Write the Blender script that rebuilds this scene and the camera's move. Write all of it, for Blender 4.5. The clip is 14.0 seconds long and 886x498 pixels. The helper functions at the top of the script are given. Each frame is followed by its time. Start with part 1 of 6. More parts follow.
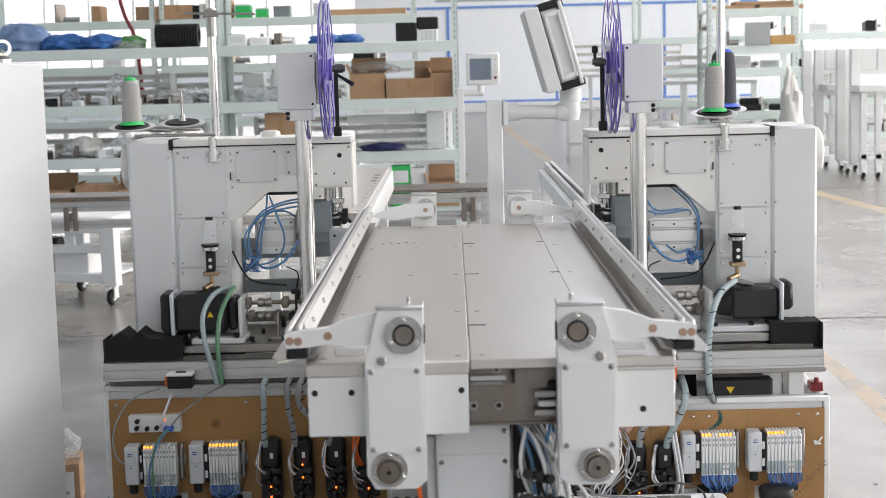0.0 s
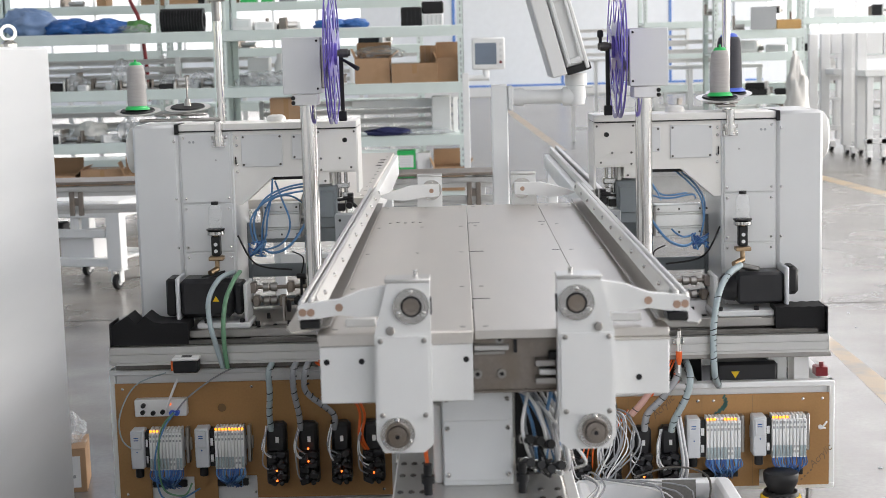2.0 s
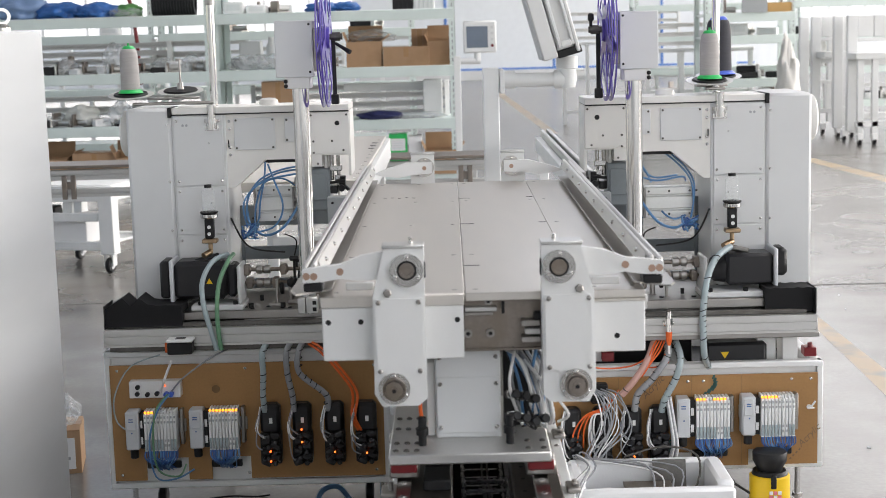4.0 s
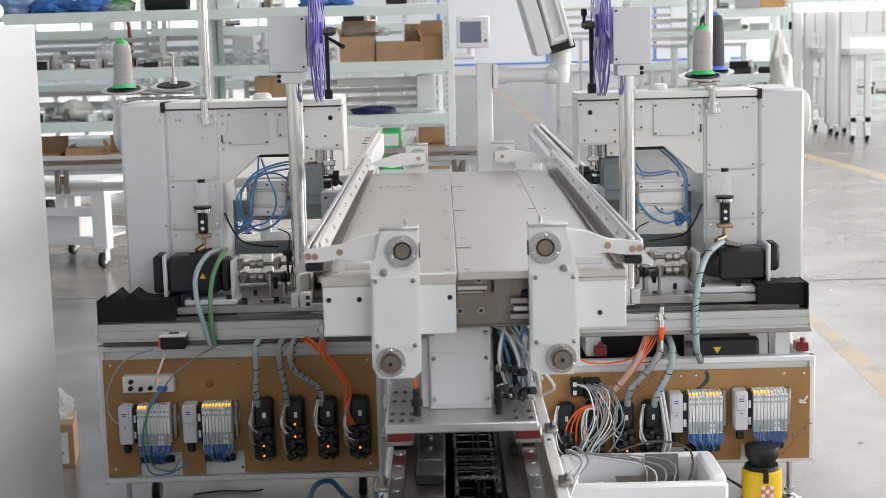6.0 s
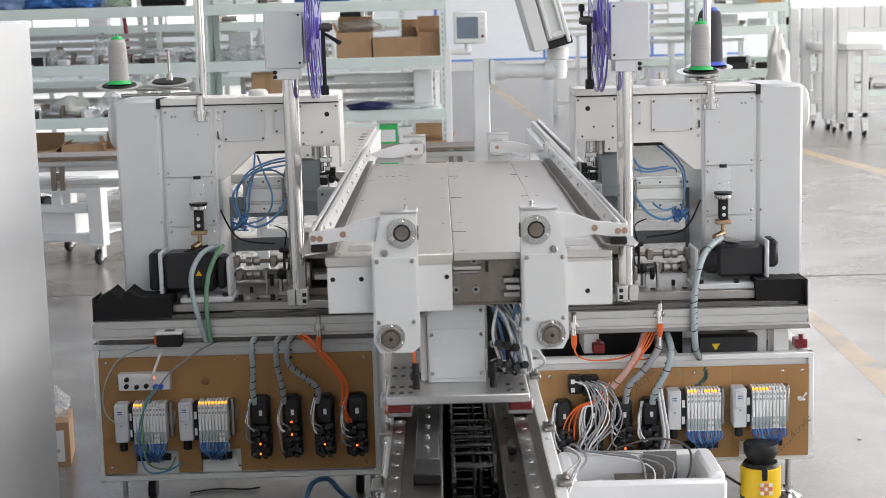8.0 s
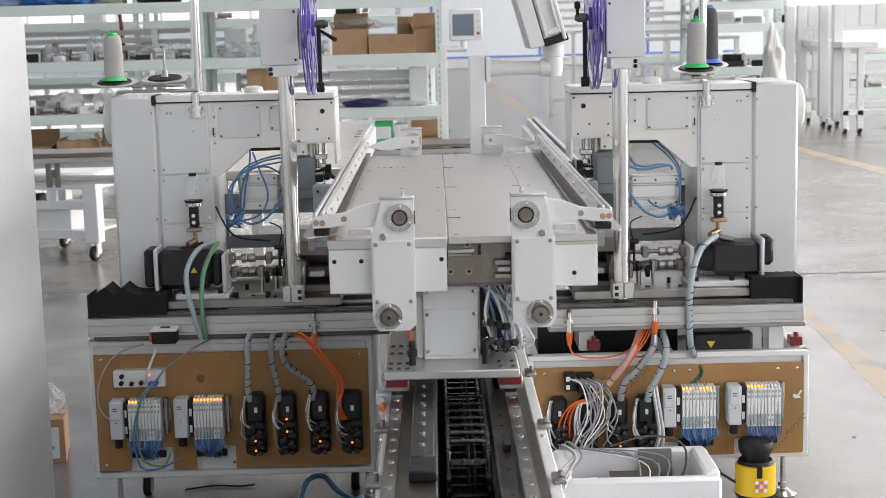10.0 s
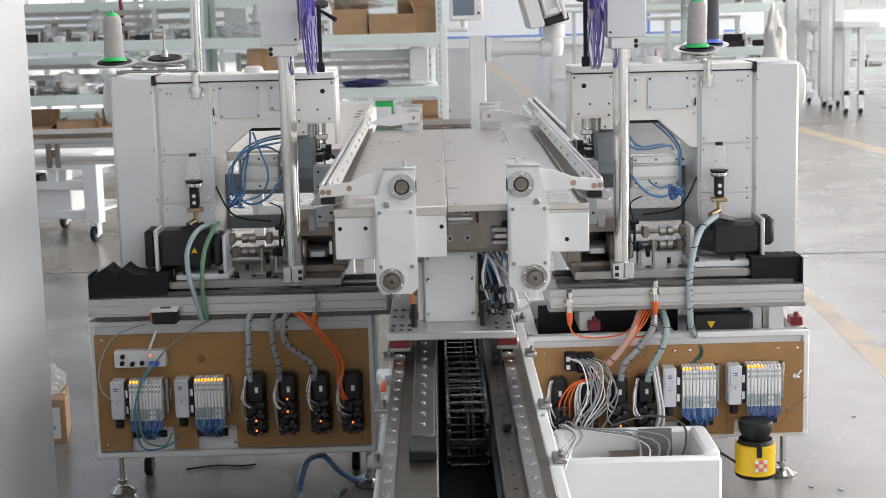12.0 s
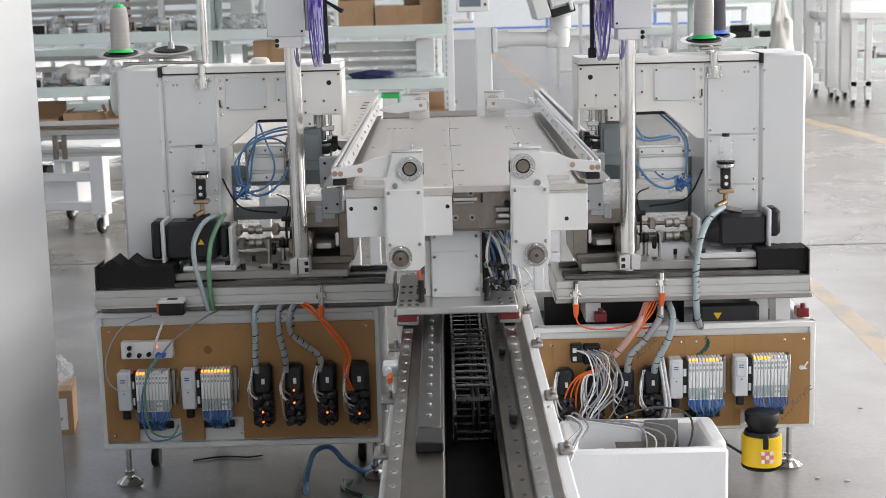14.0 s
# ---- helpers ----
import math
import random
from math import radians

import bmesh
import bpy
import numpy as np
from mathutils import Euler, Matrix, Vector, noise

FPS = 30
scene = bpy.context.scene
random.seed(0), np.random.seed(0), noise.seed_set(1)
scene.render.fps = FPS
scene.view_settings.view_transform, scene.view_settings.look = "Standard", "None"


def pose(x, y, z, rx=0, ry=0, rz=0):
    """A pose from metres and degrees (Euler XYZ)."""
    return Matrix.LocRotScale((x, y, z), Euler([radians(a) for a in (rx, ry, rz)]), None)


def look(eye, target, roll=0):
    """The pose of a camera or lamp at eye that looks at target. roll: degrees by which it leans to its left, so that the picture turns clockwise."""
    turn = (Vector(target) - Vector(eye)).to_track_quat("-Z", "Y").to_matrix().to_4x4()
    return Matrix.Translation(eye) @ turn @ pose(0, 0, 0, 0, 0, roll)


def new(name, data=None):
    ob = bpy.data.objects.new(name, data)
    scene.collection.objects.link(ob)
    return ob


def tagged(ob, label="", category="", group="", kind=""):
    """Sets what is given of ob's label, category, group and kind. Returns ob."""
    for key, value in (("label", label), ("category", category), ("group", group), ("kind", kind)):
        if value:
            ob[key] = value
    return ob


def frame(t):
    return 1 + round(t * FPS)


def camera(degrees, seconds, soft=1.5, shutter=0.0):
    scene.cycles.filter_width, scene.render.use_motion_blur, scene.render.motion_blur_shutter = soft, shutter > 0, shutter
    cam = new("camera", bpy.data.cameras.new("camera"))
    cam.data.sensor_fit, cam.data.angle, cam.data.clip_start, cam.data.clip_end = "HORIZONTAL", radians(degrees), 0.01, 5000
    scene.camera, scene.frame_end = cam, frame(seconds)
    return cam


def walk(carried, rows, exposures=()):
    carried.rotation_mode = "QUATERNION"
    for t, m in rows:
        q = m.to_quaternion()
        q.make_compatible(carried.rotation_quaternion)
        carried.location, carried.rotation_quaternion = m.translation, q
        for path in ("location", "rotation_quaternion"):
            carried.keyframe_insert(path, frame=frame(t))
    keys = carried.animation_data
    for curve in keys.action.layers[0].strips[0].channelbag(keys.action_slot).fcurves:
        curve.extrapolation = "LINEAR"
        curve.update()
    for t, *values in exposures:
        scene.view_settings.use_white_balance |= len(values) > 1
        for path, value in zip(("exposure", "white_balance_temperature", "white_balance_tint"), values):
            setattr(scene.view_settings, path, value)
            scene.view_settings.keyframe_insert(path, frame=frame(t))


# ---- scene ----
cam = camera(32.96, 14.0, soft=0.7)
cam.data.dof.use_dof, cam.data.dof.focus_distance, cam.data.dof.aperture_fstop = True, 3.6, 11.0
walk(cam, [
    (0.0, pose(0.0, 0.018, 1.34, 82.985, 1.452, 0.306)),
    (0.5, pose(0.0, 0.064, 1.34, 82.848, 1.497, 0.264)),
    (1.0, pose(0.0, 0.024, 1.34, 82.751, 1.490, 0.314)),
    (1.5, pose(0.0, 0.015, 1.34, 82.592, 1.491, 0.427)),
    (2.0, pose(0.0, 0.015, 1.34, 82.408, 1.471, 0.506)),
    (2.5, pose(0.0, 0.048, 1.34, 81.920, 1.486, 0.423)),
    (3.0, pose(0.0, 0.011, 1.34, 81.851, 1.543, 0.357)),
    (5.5, pose(0.0, -0.021, 1.34, 81.606, 1.438, -0.049)),
    (6.0, pose(0.0, -0.019, 1.34, 81.584, 1.454, -0.069)),
    (6.5, pose(0.0, -0.020, 1.34, 81.577, 1.473, -0.071)),
    (7.0, pose(0.0, -0.018, 1.34, 81.592, 1.479, -0.038)),
    (7.5, pose(0.0, -0.017, 1.34, 81.527, 1.484, -0.061)),
    (8.0, pose(0.0, -0.000, 1.34, 81.417, 1.513, -0.187)),
    (10.5, pose(0.0, 0.001, 1.34, 81.227, 1.402, -0.358)),
    (11.0, pose(0.0, 0.001, 1.34, 81.003, 1.424, -0.356)),
    (11.5, pose(0.0, 0.001, 1.34, 80.780, 1.447, -0.359)),
    (12.0, pose(0.0, -0.000, 1.34, 80.549, 1.435, -0.337)),
    (12.5, pose(0.0, 0.001, 1.34, 80.373, 1.412, -0.301)),
    (13.0, pose(0.0, 0.003, 1.34, 80.266, 1.440, -0.259)),
    (13.5, pose(0.0, 0.002, 1.34, 80.236, 1.432, -0.187)),
    (14.0, pose(0.0, -0.001, 1.34, 80.231, 1.480, -0.099)),
], exposures=[(0.0, 0.55), (14.0, 0.55)])

# carriage's front face along the rails, by time
RUN = [(0.0, 1.823), (0.5, 1.842), (1.0, 1.851), (1.5, 1.880), (2.0, 1.915), (2.5, 1.958), (3.0, 1.988), (5.5, 2.145),
       (6.0, 2.180), (6.5, 2.219), (7.0, 2.256), (7.5, 2.295), (8.0, 2.345), (10.5, 2.532), (11.0, 2.570), (11.5, 2.604),
       (12.0, 2.643), (12.5, 2.677), (13.0, 2.717), (13.5, 2.755), (14.0, 2.790)]

# ---- light ----
world = bpy.data.worlds.new("overcast_sky")
scene.world = world
world.use_nodes = True
wn, wl = world.node_tree.nodes, world.node_tree.links
wn.clear()
sky = wn.new("ShaderNodeTexSky")
sky.sky_type, sky.sun_disc = "NISHITA", False
sky.sun_elevation, sky.sun_rotation = radians(48), radians(60)
back = wn.new("ShaderNodeBackground")
back.inputs["Strength"].default_value = 0.12
wout = wn.new("ShaderNodeOutputWorld")
wl.new(sky.outputs[0], back.inputs[0]), wl.new(back.outputs[0], wout.inputs[0])

sun = new("sun", bpy.data.lights.new("sun", "SUN"))
sun.data.energy, sun.data.angle, sun.data.color = 1.0, radians(12), (1.0, 0.96, 0.9)
sun.matrix_world = look((12, 6, 18), (0, 0, 0))


def window_light(name, eye, target, wide, high, power, colour):
    lamp = new(name, bpy.data.lights.new(name, "AREA"))
    lamp.data.shape, lamp.data.size, lamp.data.size_y = "RECTANGLE", wide, high
    lamp.data.energy, lamp.data.color = power, colour
    lamp.matrix_world = look(eye, target)
    return lamp


DAY = (1.0, 0.935, 0.89)
for x, power in ((-7.0, 60), (2.5, 200), (8.0, 620)):  # unseen, assumed roof lights; powers lean east so the left stays darker
    lamp = window_light("unseen_roof_light", (x, 18.0, 7.12), (x, 18.0, 0.0), 2.0, 45.0, power * 1.55, DAY)
# Assumed side window out of view, the strongest lamp in the hall.
window_light("window_light_east", (20.2, 18.0, 3.2), (0, 18.0, 3.0), 44.0, 3.6, 3500, DAY)
# Added fill: an unseen opening behind the camera, to brighten front faces.
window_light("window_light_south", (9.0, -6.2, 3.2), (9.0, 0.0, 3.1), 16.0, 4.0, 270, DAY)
# Assumed west window, likewise out of view.
window_light("window_light_west", (-13.2, 18.0, 3.2), (0, 18.0, 3.0), 44.0, 3.6, 80, DAY)

# ---- mesh tools ----


def box(x0, x1, y0, y1, z0, z1, c=0.002):
    """A box with chamfered edges."""
    x0, x1 = min(x0, x1), max(x0, x1)
    y0, y1 = min(y0, y1), max(y0, y1)
    z0, z1 = min(z0, z1), max(z0, z1)
    c = max(min(c, (x1 - x0) * .3, (y1 - y0) * .3, (z1 - z0) * .3), 1e-5)
    lo, hi = (x0, y0, z0), (x1, y1, z1)
    v, idx = [], {}
    for sx in (0, 1):
        for sy in (0, 1):
            for sz in (0, 1):
                s = (sx, sy, sz)
                for ax in range(3):
                    p = [(hi if s[k] else lo)[k] + (0 if k == ax else (-c if s[k] else c)) for k in range(3)]
                    idx[s, ax] = len(v)
                    v.append(p)
    f = []

    def quad(keys, out):
        ring = [idx[k] for k in keys]
        a, b, d = (Vector(v[ring[0]]), Vector(v[ring[1]]), Vector(v[ring[2]]))
        if (b - a).cross(d - b).dot(Vector(out)) < 0:
            ring.reverse()
        f.append(ring)
    for ax in range(3):
        o1, o2 = [k for k in range(3) if k != ax]
        for s in (0, 1):
            keys = []
            for a, b in ((0, 0), (1, 0), (1, 1), (0, 1)):
                t = [0, 0, 0]
                t[ax], t[o1], t[o2] = s, a, b
                keys.append((tuple(t), ax))
            out = [0, 0, 0]
            out[ax] = 1 if s else -1
            quad(keys, out)
        for a in (0, 1):
            for b in (0, 1):
                t0, t1 = [0, 0, 0], [0, 0, 0]
                t0[o1], t0[o2], t1[o1], t1[o2], t1[ax] = a, b, a, b, 1
                out = [0, 0, 0]
                out[o1], out[o2] = (1 if a else -1), (1 if b else -1)
                quad([(tuple(t0), o1), (tuple(t1), o1), (tuple(t1), o2), (tuple(t0), o2)], out)
    for s in [(a, b, d) for a in (0, 1) for b in (0, 1) for d in (0, 1)]:
        quad([(s, 0), (s, 1), (s, 2)], [1 if k else -1 for k in s])
    return v, f


def lathe(p0, p1, profile, n=20):
    """A turned solid along p0-p1: profile rows of (0..1 along, radius), closed with caps."""
    p0, p1 = Vector(p0), Vector(p1)
    axis = p1 - p0
    d = axis.normalized()
    a = d.orthogonal().normalized()
    b = d.cross(a)
    v, f = [], []
    for t, r in profile:
        for k in range(n):
            w = 2 * math.pi * k / n
            v.append(tuple(p0 + axis * t + (a * math.cos(w) + b * math.sin(w)) * max(r, 1e-5)))
    for i in range(len(profile) - 1):
        for k in range(n):
            k2 = (k + 1) % n
            f.append([i * n + k, i * n + k2, (i + 1) * n + k2, (i + 1) * n + k])
    f.append(list(range(n))[::-1])
    f.append([(len(profile) - 1) * n + k for k in range(n)])
    return v, f


def rod(p0, p1, r, n=16, c=0.0):
    if c <= 0:
        return lathe(p0, p1, [(0, r), (1, r)], n)
    t = c / (Vector(p1) - Vector(p0)).length
    return lathe(p0, p1, [(0, r - c), (t, r), (1 - t, r), (1, r - c)], n)


def ring(p0, p1, r0, r1, n=28):
    """A tube with a bore."""
    p0, p1 = Vector(p0), Vector(p1)
    d = (p1 - p0).normalized()
    a = d.orthogonal().normalized()
    b = d.cross(a)
    v, f = [], []
    for p, r in ((p0, r1), (p1, r1), (p1, r0), (p0, r0)):
        v += [tuple(p + (a * math.cos(2 * math.pi * k / n) + b * math.sin(2 * math.pi * k / n)) * r) for k in range(n)]
    for i in range(4):
        j = (i + 1) % 4
        f += [[i * n + k, i * n + (k + 1) % n, j * n + (k + 1) % n, j * n + k] for k in range(n)]
    return v, f


def prism(poly, axis, a0, a1):
    """A polygon in the plane across axis ('x': (y,z), 'y': (x,z), 'z': (x,y)) pulled from a0 to a1."""
    n = len(poly)

    def put(p, a):
        return {"x": (a, p[0], p[1]), "y": (p[0], a, p[1]), "z": (p[0], p[1], a)}[axis]
    v = [put(p, a0) for p in poly] + [put(p, a1) for p in poly]
    area = sum(poly[i][0] * poly[(i + 1) % n][1] - poly[(i + 1) % n][0] * poly[i][1] for i in range(n))
    f = [list(range(n)), list(range(n, 2 * n))[::-1]]
    f += [[i, i + n, (i + 1) % n + n, (i + 1) % n] for i in range(n)]
    flip = (area > 0) == (a1 > a0)
    if axis == "y":
        flip = not flip
    if flip:
        f = [q[::-1] for q in f]
    return v, f


def sweep(points, r, n=8, per=5):
    """A hose through the points, smoothed."""
    pts = [Vector(p) for p in points]
    path = []
    for i in range(len(pts) - 1):
        p0, p1, p2, p3 = pts[max(i - 1, 0)], pts[i], pts[i + 1], pts[min(i + 2, len(pts) - 1)]
        for k in range(per):
            t = k / per
            path.append(0.5 * (2 * p1 + (p2 - p0) * t + (2 * p0 - 5 * p1 + 4 * p2 - p3) * t * t + (3 * p1 - p0 - 3 * p2 + p3) * t ** 3))
    path.append(pts[-1])
    v, f = [], []
    up = None
    for i, p in enumerate(path):
        d = (path[min(i + 1, len(path) - 1)] - path[max(i - 1, 0)]).normalized()
        up = d.orthogonal().normalized() if up is None else (up - d * up.dot(d)).normalized()
        b = d.cross(up)
        v += [tuple(p + (up * math.cos(2 * math.pi * k / n) + b * math.sin(2 * math.pi * k / n)) * r) for k in range(n)]
    for i in range(len(path) - 1):
        f += [[i * n + k, i * n + (k + 1) % n, (i + 1) * n + (k + 1) % n, (i + 1) * n + k] for k in range(n)]
    f += [list(range(n))[::-1], [(len(path) - 1) * n + k for k in range(n)]]
    return v, f


def moved(geo, m):
    return [tuple(m @ Vector(p)) for p in geo[0]], geo[1]


def mirrored(geo):
    return [(-p[0], p[1], p[2]) for p in geo[0]], [q[::-1] for q in geo[1]]


def mesh(name, geos, material, smooth=40):
    v, f = [], []
    for gv, gf in geos:
        o = len(v)
        v += [tuple(p) for p in gv]
        f += [[i + o for i in q] for q in gf]
    me = bpy.data.meshes.new(name)
    me.from_pydata(v, [], f)
    me.polygons.foreach_set("use_smooth", [True] * len(f))
    me.set_sharp_from_angle(angle=radians(smooth))
    me.materials.append(material)
    me.update()
    return me


SINGLE = {"coupler_mark", "label_bar", "table_stop", "screw", "bolt", "hole", "pin", "rivet", "fitting", "flange_screw", "mount_bolt", "box_screw", "clamp_screw", "base_screw", "sheet_screw", "board_screw",
          "bracket_bolts", "slide_rail", "gland", "neck_dot", "drive_shaft_bracket", "feed_label", "film_mark", "relay_label", "shaft_stand", "film_print", "relay_socket", "tape", "seam", "seam_slot", "post_clamp", "beam_support", "beam_end"}


def part(name, geos, material, parent, label="", smooth=40):
    """Links the pieces as one mesh under parent; small fixings become one object each."""
    if isinstance(geos, tuple):
        geos = [geos]
    if name in SINGLE and len(geos) > 1:
        return [part(name.replace("bolts", "bolt"), [g], material, parent, label, smooth) for g in geos][0]
    ob = new(name, mesh(name, geos, material, smooth))
    ob.parent = parent
    if label:
        tagged(ob, label)
    return ob


def word(text, at, turn, size, material, parent):
    """A flat printed word on an upright face, slanting by turn."""
    curve = bpy.data.curves.new("printed_word", "FONT")
    curve.body, curve.size, curve.extrude, curve.shear = text, size, 0.0001, 0.3
    curve.materials.append(material)
    ob = new("printed_word", curve)
    ob.parent = parent
    ob.matrix_local = Matrix.Translation(at) @ Matrix.Rotation(-turn, 4, "Y") @ Matrix.Rotation(radians(90), 4, "X")
    return ob


def thing(name, at, label, category, group="", kind=""):
    ob = new(name)
    ob.empty_display_size = 0.05
    ob.matrix_world = pose(*at)
    return tagged(ob, label, category, group, kind)


def solid(name, geos, material, label, category, group="", kind="", smooth=40):
    if isinstance(geos, tuple):
        geos = [geos]
    return tagged(new(name, mesh(name, geos, material, smooth)), label, category, group, kind)


# ---- materials ----


def material(name, colour, rough=0.5, metal=0.0, vary=0.12, scale=6.0, bump=0.0, bump_scale=180.0, stain=None, stain_scale=2.0,
             stain_size=0.5, stretch=(1, 1, 1), coat=0.0, per_object=0.0, spec=0.5):
    m = bpy.data.materials.new(name)
    m.use_nodes = True
    n, l = m.node_tree.nodes, m.node_tree.links
    b = n["Principled BSDF"]
    b.inputs["Metallic"].default_value = metal
    b.inputs["Coat Weight"].default_value = coat
    b.inputs["Specular IOR Level"].default_value = spec
    geo = n.new("ShaderNodeTexCoord")
    mp = n.new("ShaderNodeMapping")
    mp.inputs["Scale"].default_value = stretch
    l.new(geo.outputs["Object"], mp.inputs["Vector"])
    big = n.new("ShaderNodeTexNoise")
    big.inputs["Scale"].default_value, big.inputs["Detail"].default_value = scale, 6.0
    l.new(mp.outputs[0], big.inputs["Vector"])
    fine = n.new("ShaderNodeTexNoise")
    fine.inputs["Scale"].default_value, fine.inputs["Detail"].default_value = bump_scale, 3.0
    l.new(mp.outputs[0], fine.inputs["Vector"])
    ramp = n.new("ShaderNodeValToRGB")
    lo = [max(0.0, c * (1 - vary)) for c in colour]
    hi = [min(1.0, c * (1 + vary)) for c in colour]
    ramp.color_ramp.elements[0].position, ramp.color_ramp.elements[1].position = 0.3, 0.7
    ramp.color_ramp.elements[0].color, ramp.color_ramp.elements[1].color = (*lo, 1), (*hi, 1)
    mix = n.new("ShaderNodeMath")
    mix.operation = "MULTIPLY_ADD"
    mix.inputs[1].default_value = 0.35
    l.new(fine.outputs["Fac"], mix.inputs[0])
    part_big = n.new("ShaderNodeMath")
    part_big.operation = "MULTIPLY"
    part_big.inputs[1].default_value = 0.65
    l.new(big.outputs["Fac"], part_big.inputs[0])
    l.new(part_big.outputs[0], mix.inputs[2])
    l.new(mix.outputs[0], ramp.inputs[0])
    colour_out = ramp.outputs[0]
    if stain:
        sn = n.new("ShaderNodeTexNoise")
        sn.inputs["Scale"].default_value, sn.inputs["Detail"].default_value = stain_scale, 8.0
        l.new(geo.outputs["Object"], sn.inputs["Vector"])
        sr = n.new("ShaderNodeValToRGB")
        sr.color_ramp.elements[0].position, sr.color_ramp.elements[1].position = stain_size, stain_size + 0.2
        l.new(sn.outputs["Fac"], sr.inputs[0])
        sm = n.new("ShaderNodeMix")
        sm.data_type = "RGBA"
        l.new(sr.outputs[0], sm.inputs[0])
        l.new(colour_out, sm.inputs[6])
        sm.inputs[7].default_value = (*stain, 1)
        colour_out = sm.outputs[2]
    if per_object:
        info = n.new("ShaderNodeObjectInfo")
        hsv = n.new("ShaderNodeHueSaturation")
        rng = n.new("ShaderNodeMapRange")
        rng.inputs[3].default_value, rng.inputs[4].default_value = 1 - per_object, 1 + per_object
        l.new(info.outputs["Random"], rng.inputs[0])
        l.new(rng.outputs[0], hsv.inputs["Value"])
        l.new(colour_out, hsv.inputs["Color"])
        colour_out = hsv.outputs[0]
    l.new(colour_out, b.inputs["Base Color"])
    rr = n.new("ShaderNodeMapRange")
    rr.inputs[3].default_value, rr.inputs[4].default_value = max(0.02, rough * 0.8), min(1.0, rough * 1.2)
    l.new(big.outputs["Fac"], rr.inputs[0])
    l.new(rr.outputs[0], b.inputs["Roughness"])
    if bump:
        bp = n.new("ShaderNodeBump")
        bp.inputs["Strength"].default_value, bp.inputs["Distance"].default_value = bump, 0.001
        l.new(fine.outputs["Fac"], bp.inputs["Height"])
        l.new(bp.outputs[0], b.inputs["Normal"])
    return m


def glowing(name, colour, strength):
    m = bpy.data.materials.new(name)
    m.use_nodes = True
    b = m.node_tree.nodes["Principled BSDF"]
    b.inputs["Base Color"].default_value = (*colour, 1)
    b.inputs["Emission Color"].default_value = (*colour, 1)
    b.inputs["Emission Strength"].default_value = strength
    return m


def clear(name, colour, rough=0.05, alpha=None):
    m = bpy.data.materials.new(name)
    m.use_nodes = True
    b = m.node_tree.nodes["Principled BSDF"]
    b.inputs["Base Color"].default_value = (*colour, 1)
    b.inputs["Roughness"].default_value = rough
    if alpha is None:
        b.inputs["Transmission Weight"].default_value = 1.0
    else:
        b.inputs["Alpha"].default_value = alpha
    return m


PAINT = material("pale_grey_paint", (0.77, 0.772, 0.76), 0.38, vary=0.05, bump=0.15, bump_scale=900)
PANEL = material("cool_grey_paint", (0.68, 0.69, 0.69), 0.4, vary=0.05, bump=0.15, bump_scale=900)
CASTING = material("warm_white_enamel", (0.78, 0.768, 0.735), 0.32, vary=0.05, bump=0.1, bump_scale=500)
WHITE = material("white_powder_coat", (0.8, 0.81, 0.805), 0.42, vary=0.06, bump=0.2, bump_scale=700)
STEEL = material("ground_steel", (0.36, 0.345, 0.325), 0.34, 1.0, vary=0.12, scale=9, bump=0.1, bump_scale=250, stretch=(1, 6, 1))
SHEET = material("brushed_table_sheet", (0.60, 0.57, 0.53), 0.36, 0.5, vary=0.07, scale=4, bump=0.06, bump_scale=300, stretch=(6, 1, 1))
CHROME = material("chrome", (0.62, 0.61, 0.59), 0.14, 1.0, vary=0.03)
RAILBASE = material("dull_base_steel", (0.12, 0.105, 0.088), 0.3, 0.85, vary=0.3, scale=9, stain=(0.085, 0.075, 0.064), stain_scale=12)
BRIGHTALU = material("bright_aluminium", (0.74, 0.74, 0.72), 0.35, 0.4, vary=0.06)
# Near black and dull: shade of the gap between the rails, as colour.
PIT = material("shade_black_trough", (0.008, 0.008, 0.008), 0.8, spec=0.1)
RAIL = material("rail_steel", (0.30, 0.29, 0.28), 0.2, 1.0, vary=0.15, scale=20)
RACKSTEEL = material("black_oxide_rack", (0.09, 0.09, 0.09), 0.35, 0.8, vary=0.2, scale=14)
DARKSTEEL = material("oiled_dark_steel", (0.13, 0.125, 0.115), 0.4, 0.7, vary=0.3, scale=14, stain=(0.1, 0.09, 0.08), stain_scale=9)
BROWNSTEEL = material("worn_machined_steel", (0.24, 0.21, 0.185), 0.4, 0.7, vary=0.2, scale=12, stain=(0.22, 0.18, 0.14), stain_scale=14)
ALU = material("anodised_aluminium", (0.58, 0.575, 0.56), 0.36, 0.7, vary=0.08, scale=8, bump=0.08, stretch=(1, 1, 8))
BLACK = material("black_plastic", (0.014, 0.014, 0.015), 0.45, spec=0.3, vary=0.3, scale=20, bump=0.2, bump_scale=400)
BLACKMETAL = material("black_motor_enamel", (0.016, 0.016, 0.018), 0.36, spec=0.4, vary=0.25, scale=15, bump=0.25, bump_scale=300)
RUBBER = material("black_bellows_rubber", (0.010, 0.010, 0.011), 0.65, spec=0.25, vary=0.3, scale=10)
KRAFT = material("kraft_masked_board", (0.37, 0.20, 0.072), 0.5, vary=0.13, scale=5, bump=0.1, stain=(0.28, 0.145, 0.048), stain_scale=3.0, stain_size=0.56)
CARD = material("cardboard", (0.43, 0.27, 0.155), 0.8, vary=0.1, scale=8, bump=0.2, stain=(0.36, 0.22, 0.12), stain_scale=5, per_object=0.12)
MINT = material("mint_shelf_paint", (0.68, 0.765, 0.735), 0.45, vary=0.05, bump=0.1)
